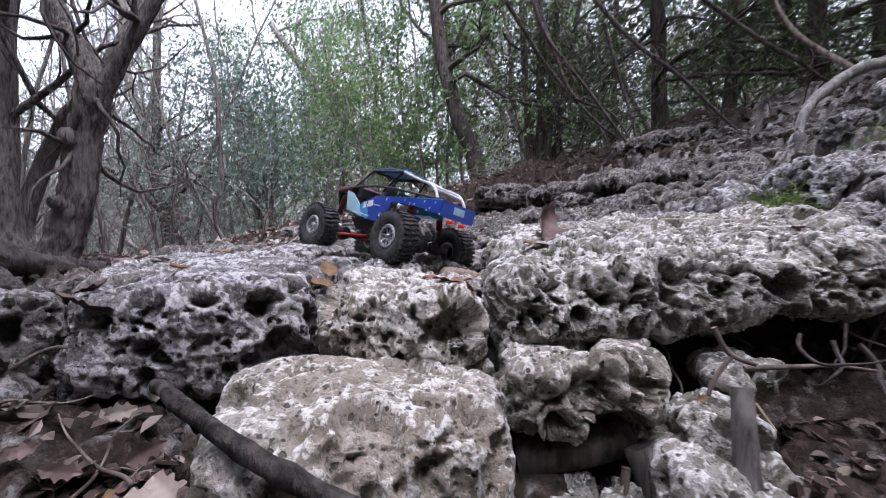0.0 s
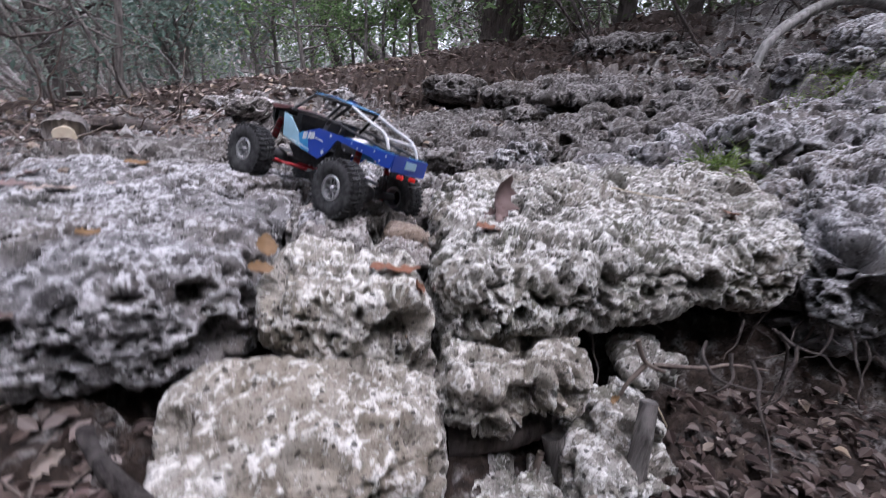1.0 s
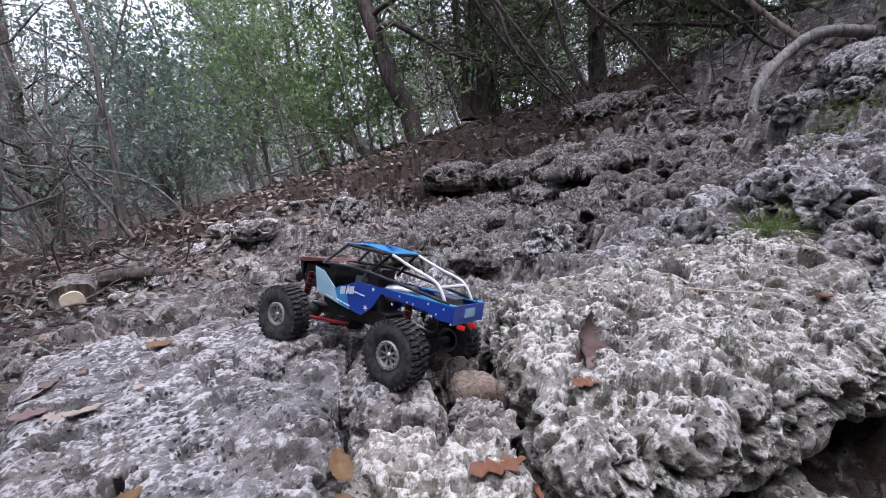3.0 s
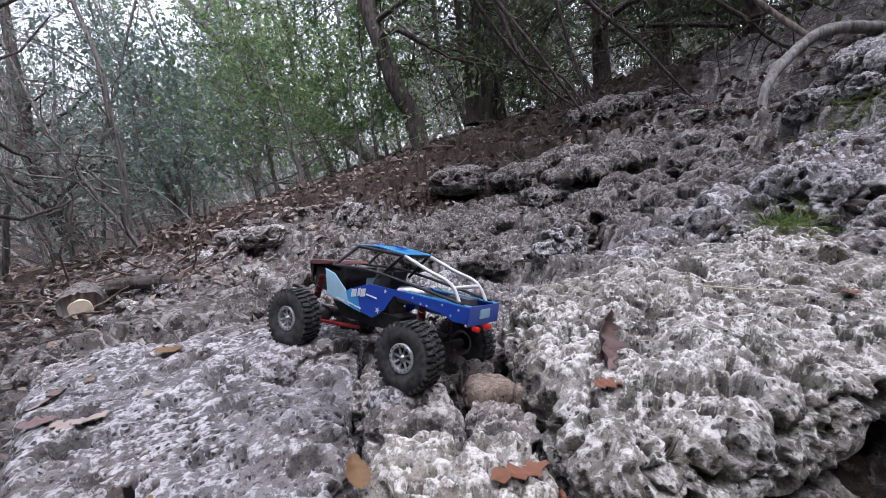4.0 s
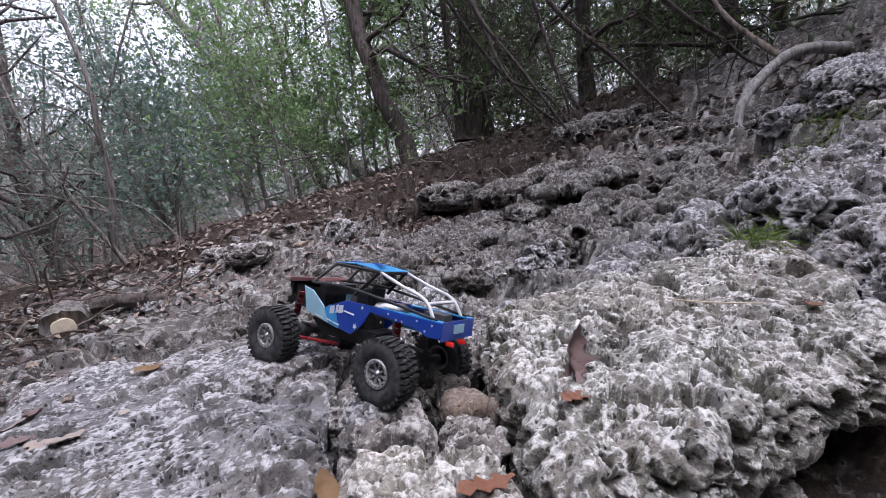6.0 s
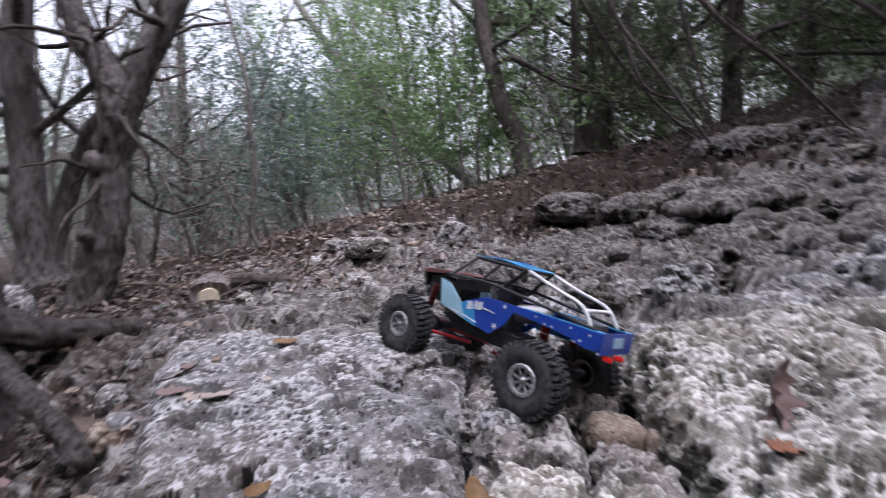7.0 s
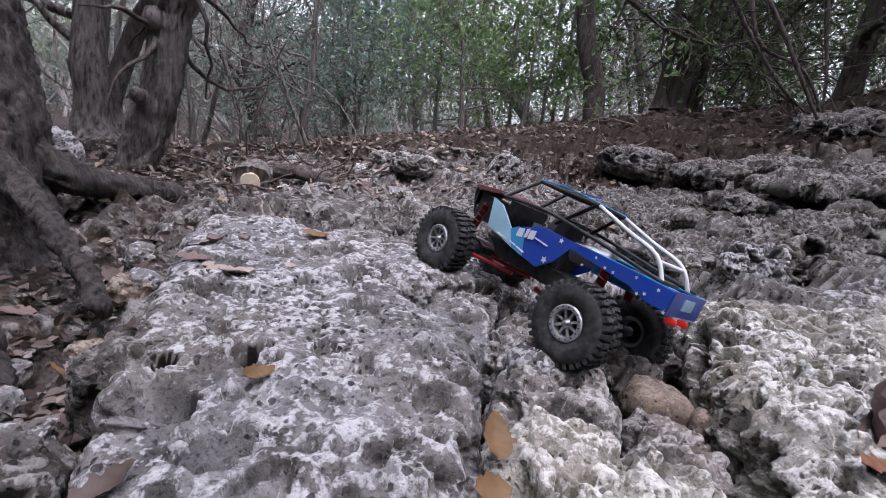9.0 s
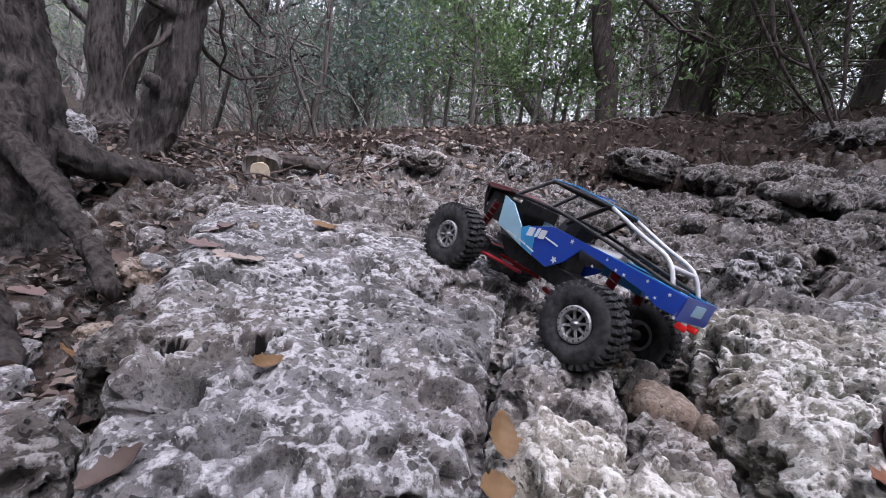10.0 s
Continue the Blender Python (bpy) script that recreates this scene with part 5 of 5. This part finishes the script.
# ---- grass ----
def tuft(label, place, n, tall, wide, seed):
    rng = np.random.default_rng(seed)
    blades = []
    for _ in range(n):
        x, y = np.array(place[:2]) + rng.normal(size=2) * wide
        z = resting(x, y)[0][2] - 0.005
        pts = rambling(rng, (x, y, z), (rng.normal() * 0.6, rng.normal() * 0.6 - 0.3, 1), tall * rng.uniform(0.5, 1.2), 4, 0.15, 0.28)
        blades.append(tube(pts, [0.0014, 0.0014, 0.0011, 0.0008, 0.0003], 3))
    return tagged(new("grass_tuft", mesh_np("grass_tuft", *joined(blades), GRASS)), label, "grass", kind="stuff")


tuft("green grass tuft growing between the rocks", (0.99, 1.30), 150, 0.11, 0.035, 1)
for n, (x, y) in enumerate([(1.72, 1.78), (1.82, 1.76), (1.9, 1.8), (1.78, 1.86), (1.66, 1.68), (1.97, 1.88)]):
    tuft("short green grass among the stones", (x, y), 120, 0.075, 0.085, 10 + n)

# ---- the radio-controlled rock crawler ----
TYRE = plain("tyre_rubber", (0.022, 0.022, 0.024), 0.85, 0, 0.3, 0.5, 90, 0.001)
RIM = plain("brushed_alloy", (0.5, 0.5, 0.51), 0.42, 0.55, 0.5, 0.3, 120)
BLACK = plain("black_plastic", (0.018, 0.018, 0.02), 0.5, 0, 0.4, 0.3, 70)
STEEL = plain("dull_steel", (0.34, 0.34, 0.36), 0.4, 0.9, 0.5, 0.3, 90)
RED = plain("red_anodised", (0.42, 0.02, 0.03), 0.35, 0.6, 0.5, 0.3, 80)
WHITE = plain("white_tube_paint", (0.72, 0.72, 0.74), 0.4, 0, 0.5, 0.15, 60)
BLUE = plain("blue_film", (0.012, 0.06, 0.42), 0.3, 0, 0.5, 0.2, 30)
SKY_BLUE = plain("light_blue_film", (0.05, 0.32, 0.66), 0.3, 0, 0.5, 0.2, 30)
PALE_BLUE = plain("pale_blue_film", (0.36, 0.60, 0.74), 0.35, 0, 0.5, 0.2, 30)
MAROON = plain("maroon_hood", (0.16, 0.055, 0.055), 0.35, 0, 0.5, 0.3, 50)
DECAL = plain("white_decal", (0.75, 0.76, 0.78), 0.45, 0, 0.4, 0.1, 40)
LENS = plain("red_lamp_lens", (0.5, 0.012, 0.01), 0.25, 0, 0.5, 0.1, 60)
LENS.node_tree.nodes["Principled BSDF"].inputs["Emission Color"].default_value = (1.0, 0.03, 0.02, 1)
LENS.node_tree.nodes["Principled BSDF"].inputs["Emission Strength"].default_value = 0.06
SEATS = plain("grey_seat", (0.10, 0.10, 0.11), 0.8, 0, 0.3, 0.4, 80)


def lathe(profile, n, axis_y=True):
    """Turns a profile of (radius, along) about the y axis."""
    p = np.array(profile)
    a = np.arange(n) * 2 * math.pi / n
    v = np.stack([p[:, None, 0] * np.cos(a), np.repeat(p[:, 1:2], n, 1), p[:, None, 0] * np.sin(a)], -1).reshape(-1, 3)
    i = np.arange(len(v)).reshape(len(p), n)
    j = np.roll(i, -1, 1)
    return v, np.stack([i[:-1], i[1:], j[1:], j[:-1]], -1).reshape(-1, 4)


def box(cx, cy, cz, sx, sy, sz, m=None):
    c = np.array([[x, y, z] for x in (-1, 1) for y in (-1, 1) for z in (-1, 1)], float) * np.array([sx, sy, sz]) / 2
    if m is not None:
        c = c @ np.array(m).T
    return c + np.array([cx, cy, cz]), np.array([[0, 1, 3, 2], [4, 6, 7, 5], [0, 4, 5, 1], [2, 3, 7, 6], [0, 2, 6, 4], [1, 5, 7, 3]])


def turned(a):
    c, s = math.cos(a), math.sin(a)
    return np.array([[c, 0, s], [0, 1, 0], [-s, 0, c]])


def plate(points, y0, y1):
    """A flat panel in the side view (x, z), from y0 to y1."""
    bm = bmesh.new()
    a = [bm.verts.new((x, y0, z)) for x, z in points]
    b = [bm.verts.new((x, y1, z)) for x, z in points]
    bm.faces.new(a)
    bm.faces.new(b[::-1])
    for k in range(len(points)):
        bm.faces.new((a[k - 1], a[k], b[k], b[k - 1]))
    bmesh.ops.bevel(bm, geom=bm.edges[:], offset=0.0008, segments=1, affect="EDGES")
    return bm


def rod(name, points, r, mat, parent, label="", sides=8):
    line = curve_through(points, 4 * len(points)) if len(points) > 2 else np.array(points, float)
    return part(name, mesh_np(name, *tube(line, np.full(len(line), r), sides), mat), parent, label)


def tyre_mesh():
    R, w = 0.069, 0.027
    prof = [(0.0285, -0.019), (0.032, -0.0235), (0.047, -w), (0.060, -0.0255), (0.0645, -0.021), (0.0655, -0.01), (0.0655, 0.01), (0.0645, 0.021), (0.060, 0.0255), (0.047, w), (0.032, 0.0235), (0.0285, 0.019), (0.027, 0.0)]
    return mesh_np("tyre", *lathe(prof, 56), TYRE)


def lug_meshes():
    """A shoulder lug that folds over the tyre's side, and a lug of the middle row."""
    shoulder = joined([box(0.0675, 0.0135, 0, 0.0044, 0.0165, 0.0068), box(0.0648, 0.0225, 0, 0.0075, 0.0042, 0.0062)])
    return mesh_np("tread_lug", *shoulder, TYRE, False), mesh_np("tread_lug", *box(0.0672, 0, 0, 0.0048, 0.0085, 0.007), TYRE, False)


def rim_meshes():
    ring = lathe([(0.036, 0.020), (0.037, 0.0245), (0.034, 0.0265), (0.0275, 0.0255), (0.0265, 0.018), (0.028, -0.018), (0.036, -0.020)], 40)
    spokes = []
    for k in range(8):
        m = turned(2 * math.pi * k / 8)
        spokes.append(box(*(m @ np.array([0.0185, 0.019, 0])), 0.020, 0.0035, 0.0052, m))
    bolts = [box(*(turned(2 * math.pi * k / 16) @ np.array([0.0318, 0.0272, 0])), 0.0024, 0.002, 0.0024, turned(2 * math.pi * k / 16)) for k in range(16)]
    hub = lathe([(0.0001, 0.026), (0.005, 0.026), (0.0062, 0.023), (0.0105, 0.021), (0.0115, 0.012), (0.0001, 0.012)], 16)
    dish = lathe([(0.0275, 0.009), (0.012, 0.011), (0.0001, 0.011)], 24)
    return mesh_np("rim", *joined([ring, *spokes]), RIM, False), mesh_np("bolt_ring", *joined(bolts), BLACK, False), mesh_np("hub", *hub, STEEL, True), mesh_np("brake_disc", *dish, BLACK, True)


def crawler(m):
    car = tagged(empty("rock_crawler"), "blue radio-controlled rock crawler with white roll bars and knobby tyres", "toy car")
    car.matrix_world = m
    tyre, (rim, bolts, hub, disc), (shoulder, middle) = tyre_mesh(), rim_meshes(), lug_meshes()
    wb, tr = 0.318, 0.094
    for x, side, steer, dz in ((0, 1, 0, 0.0), (0, -1, 0, 0.0), (wb, 1, 4, 0.0), (wb, -1, 4, 0.0)):
        w = part("wheel", tyre, car, "knobby black rubber tyre on an alloy wheel")
        w.matrix_basis = pose(x, side * tr, dz, 0, random.uniform(0, 40), steer + (0 if side > 0 else 180)) @ Matrix.Diagonal((0.89, 0.89, 0.89, 1))
        for n, me in (("rim", rim), ("bolt_ring", bolts), ("hub", hub), ("brake_disc", disc)):
            part(n, me, w, "spoked silver rim" if n == "rim" else "").matrix_basis = Matrix.Diagonal((0.8, 0.96, 0.8, 1))
        for k in range(34):
            for turn, me, flip in ((0, shoulder, 0), (0.5, shoulder, 180), (0.25, middle, 0)):
                lug = part("tread_lug", me, w)
                lug.matrix_basis = pose(0, 0, 0, 0, (k + turn) * 360 / 34, 0) @ pose(0, 0, 0, flip, 0, 0)
    # axles, links and shocks
    for x in (0, wb):
        part("axle", mesh_np("axle", *joined([tube([(x, -0.075, 0), (x, 0.075, 0)], [0.009, 0.009], 10), (lathe([(0.0001, -0.02), (0.014, -0.016), (0.02, -0.004), (0.02, 0.008), (0.012, 0.018), (0.0001, 0.02)], 16)[0] + np.array([x, 0.015, 0.0]), lathe([(0.0001, -0.02), (0.014, -0.016), (0.02, -0.004), (0.02, 0.008), (0.012, 0.018), (0.0001, 0.02)], 16)[1])]), BLACK), car)
        inner = 0.075 if x == 0 else wb - 0.075
        for side in (-1, 1):
            rod("link", [(x, side * 0.045, -0.008), (0.5 * wb + (0.03 if x else -0.03), side * 0.028, 0.0)], 0.004, RED, car, "red anodised suspension link")
            rod("upper_link", [(x, side * 0.018, 0.022), (0.5 * wb + (0.03 if x else -0.03), side * 0.022, 0.03)], 0.0035, STEEL, car)
            top = (x + (0.018 if x == 0 else -0.02), side * 0.046, 0.098 if x == 0 else 0.095)
            foot = (x + (0.012 if x == 0 else -0.012), side * 0.056, 0.004)
            mid = tuple(0.45 * a + 0.55 * b for a, b in zip(top, foot))
            body = rod("shock", [top, mid], 0.0075, RED, car, "red shock absorber with a coil spring")
            spring = [tuple(a + (b - a) * k / 60 + (0.0078 * math.cos(k * 0.85) if n == 0 else 0.0078 * math.sin(k * 0.85) if n == 1 else 0) for n, (a, b) in enumerate(zip(top, foot))) for k in range(61)]
            part("spring", mesh_np("spring", *tube(spring, np.full(61, 0.0011), 4), BLACK), body)
            rod("shaft", [mid, foot], 0.0025, STEEL, body)
    part("steering_rod", mesh_np("steering_rod", *tube([(wb + 0.02, -0.07, 0.004), (wb + 0.02, 0.07, 0.004)], [0.003, 0.003], 6), RED), car)
    # chassis, skid, motor and battery
    before = set(car.children)
    part("skid_plate", solid("skid_plate", plate([(0.115, 0.0), (0.25, 0.0), (0.285, 0.03), (0.09, 0.03)], -0.032, 0.032), BLACK), car)
    part("gearbox", mesh_np("gearbox", *box(0.16, 0, 0.05, 0.07, 0.05, 0.05), BLACK, False), car)
    part("motor", mesh_np("motor", *tube([(0.12, 0, 0.07), (0.055, 0, 0.078)], [0.018, 0.018], 16), STEEL), car)
    part("battery", mesh_np("battery", *box(0.03, 0, 0.065, 0.07, 0.045, 0.022), SKY_BLUE, False), car, "blue battery pack")
    # side panels: pale at the nose, blue behind, each with its decals
    for side in (-1, 1):
        y0, y1 = side * 0.0535, side * 0.056
        part("front_panel", solid("front_panel", plate([(0.292, 0.098), (0.278, 0.045), (0.205, 0.031), (0.222, 0.062), (0.262, 0.092)], y0, y1), PALE_BLUE), car, "pale blue side panel")
        blue = part("side_panel", solid("side_panel", plate([(0.222, 0.061), (0.204, 0.031), (0.14, 0.022), (0.112, 0.045), (0.095, 0.076), (0.03, 0.07), (-0.02, 0.066), (-0.045, 0.056), (-0.07, 0.057), (-0.075, 0.086), (-0.03, 0.086), (0.1, 0.087), (0.16, 0.087), (0.205, 0.07)], y0, y1), BLUE), car, "deep blue side panel with white stars")
        part("light_band", solid("light_band", plate([(0.222, 0.0605), (0.2045, 0.0315), (0.175, 0.027), (0.19, 0.066), (0.207, 0.0705)], side * 0.056, side * 0.0566), SKY_BLUE), blue)
        y2, y3 = side * 0.0566, side * 0.0572
        for n, (x, z, w, h) in enumerate([(0.198, 0.062, 0.013, 0.015), (0.184, 0.066, 0.006, 0.015), (0.173, 0.067, 0.012, 0.015)]):
            part("logo_shape", solid("logo_shape", plate([(x + w / 2, z - h / 2 - 0.002), (x - w / 2, z - h / 2 + 0.001), (x - w / 2, z + h / 2 + 0.002), (x + w / 2, z + h / 2 - 0.001)], y2, y3), DECAL), blue)
        for x, z, w in ((0.205, 0.0375, 0.018), (0.184, 0.034, 0.02), (0.235, 0.04, 0.024), (0.15, 0.062, 0.03)):
            part("lettering_bar", solid("lettering_bar", plate([(x + w / 2, z + 0.002), (x - w / 2, z - 0.001), (x - w / 2, z + 0.0015), (x + w / 2, z + 0.0045)], y2, y3), DECAL), blue)
        for n in range(13):
            x, z, r = (0.13, 0.04, 0.007) if n == 0 else (0.115, 0.08, 0.005) if n == 1 else (-0.07 + 0.0135 * (n - 2) + 0.004 * math.sin(n * 5), 0.068 + 0.013 * math.sin(n * 2.4), 0.0032)
            star = [(x + r * (1 if k % 2 else 0.45) * math.cos(k * math.pi / 5 + n), z + r * (1 if k % 2 else 0.45) * math.sin(k * math.pi / 5 + n)) for k in range(10)]
            bm = bmesh.new()
            bm.faces.new([bm.verts.new((a, side * 0.0569, b)) for a, b in star])
            part("star", solid("star", bm, DECAL), blue)
    part("rear_panel", mesh_np("rear_panel", *box(-0.073, 0, 0.07, 0.003, 0.108, 0.034), BLUE, False), car, "blue tail panel")
    part("tail_badge", mesh_np("tail_badge", *box(-0.0755, 0, 0.072, 0.002, 0.034, 0.016), PALE_BLUE, False), car)
    part("bed", mesh_np("bed", *box(0.005, 0, 0.074, 0.14, 0.098, 0.003), BLACK, False), car)
    for side in (-1, 1):
        part("bed_rail", mesh_np("bed_rail", *box(0.0, side * 0.0495, 0.0865, 0.146, 0.012, 0.0022), SKY_BLUE, False), car, "light blue bed rail")
    part("receiver_box", mesh_np("receiver_box", *box(-0.02, -0.012, 0.083, 0.045, 0.03, 0.014), SEATS, False), car)
    for side in (-1, 1):
        part("tail_light", mesh_np("tail_light", *tube([(-0.066, side * 0.02, 0.045), (-0.079, side * 0.02, 0.045)], [0.0045, 0.0045], 14), LENS), car, "round red tail lamp")
    # hood, dash, seats, cage and roof
    part("hood", solid("hood", plate([(0.365, 0.104), (0.352, 0.109), (0.27, 0.117), (0.262, 0.112), (0.35, 0.099)], -0.044, 0.044), MAROON), car, "scuffed maroon bonnet")
    part("grille", mesh_np("grille", *box(0.358, 0, 0.084, 0.004, 0.07, 0.03), BLACK, False), car)
    part("bulkhead", mesh_np("bulkhead", *box(0.30, 0, 0.07, 0.10, 0.06, 0.05), BLACK, False), car)
    part("dashboard", mesh_np("dashboard", *box(0.247, 0, 0.095, 0.02, 0.09, 0.022), BLACK, False), car)
    part("floor_tray", mesh_np("floor_tray", *box(0.19, 0, 0.048, 0.12, 0.09, 0.004), SEATS, False), car)
    for side in (-1, 1):
        seat = part("seat", solid("seat", plate([(0.215, 0.052), (0.215, 0.064), (0.17, 0.066), (0.155, 0.112), (0.143, 0.112), (0.152, 0.052)], side * 0.008, side * 0.042), SEATS), car, "grey bucket seat")
    roof_f, roof_r, hf, hr = 0.215, 0.090, 0.156, 0.153
    for side in (-1, 1):
        rod("windscreen_pillar", [(0.272, side * 0.05, 0.108), (roof_f, side * 0.041, hf)], 0.0036, BLACK, car)
        rod("roof_rail", [(roof_f, side * 0.041, hf), (roof_r, side * 0.041, hr)], 0.0036, BLACK, car)
        rod("door_pillar", [(roof_r + 0.004, side * 0.041, hr), (0.145, side * 0.05, 0.10)], 0.0034, BLACK, car)
        rod("waist_rail", [(0.272, side * 0.05, 0.108), (0.15, side * 0.052, 0.112), (-0.06, side * 0.05, 0.088)], 0.003, BLACK, car)
        rod("rear_bar", [(roof_r, side * 0.041, hr), (0.03, side * 0.0425, 0.134), (-0.025, side * 0.045, 0.118), (-0.05, side * 0.047, 0.086)], 0.0032, WHITE, car, "white painted roll bar", 10)
        rod("nose_tube", [(0.262, side * 0.044, 0.11), (0.352, side * 0.036, 0.107), (0.368, side * 0.03, 0.088), (0.352, side * 0.026, 0.05)], 0.003, BLACK, car)
    for x, z, w in ((roof_f, hf, 0.041), (roof_r, hr, 0.041), (0.368, 0.088, 0.03), (-0.03, 0.112, 0.045)):
        rod("cross_bar", [(x, -w, z), (x, w, z)], 0.0034, BLACK if x > 0 else WHITE, car)
    part("roof", solid("roof", plate([(roof_f + 0.003, hf + 0.002), (0.16, hf + 0.0055), (roof_r - 0.003, hr + 0.002), (roof_r - 0.003, hr + 0.004), (0.16, hf + 0.0075), (roof_f + 0.003, hf + 0.004)], -0.042, 0.042), SKY_BLUE), car, "bright blue roof panel")
    for n in range(5):
        part("roof_flash", mesh_np("roof_flash", *box(0.2 - 0.022 * n, 0.018 * math.sin(2.1 * n), hf + 0.0087, 0.012, 0.02, 0.0008, np.array(pose(0, 0, 0, 0, 0, 25).to_3x3())), BLUE, False), car)
    for ob in set(car.children) - before:
        ob.location = (-0.012, 0, 0.014)
    return car


ahead = Vector((-0.70, 0.71, 0.075)).normalized()
left = Vector((-0.75, -0.64, 0.21))
above = ahead.cross(left).normalized()
left = above.cross(ahead)
crawler(Matrix(((ahead.x, left.x, above.x, -0.047), (ahead.y, left.y, above.y, 1.043), (ahead.z, left.z, above.z, 0.378), (0, 0, 0, 1))))
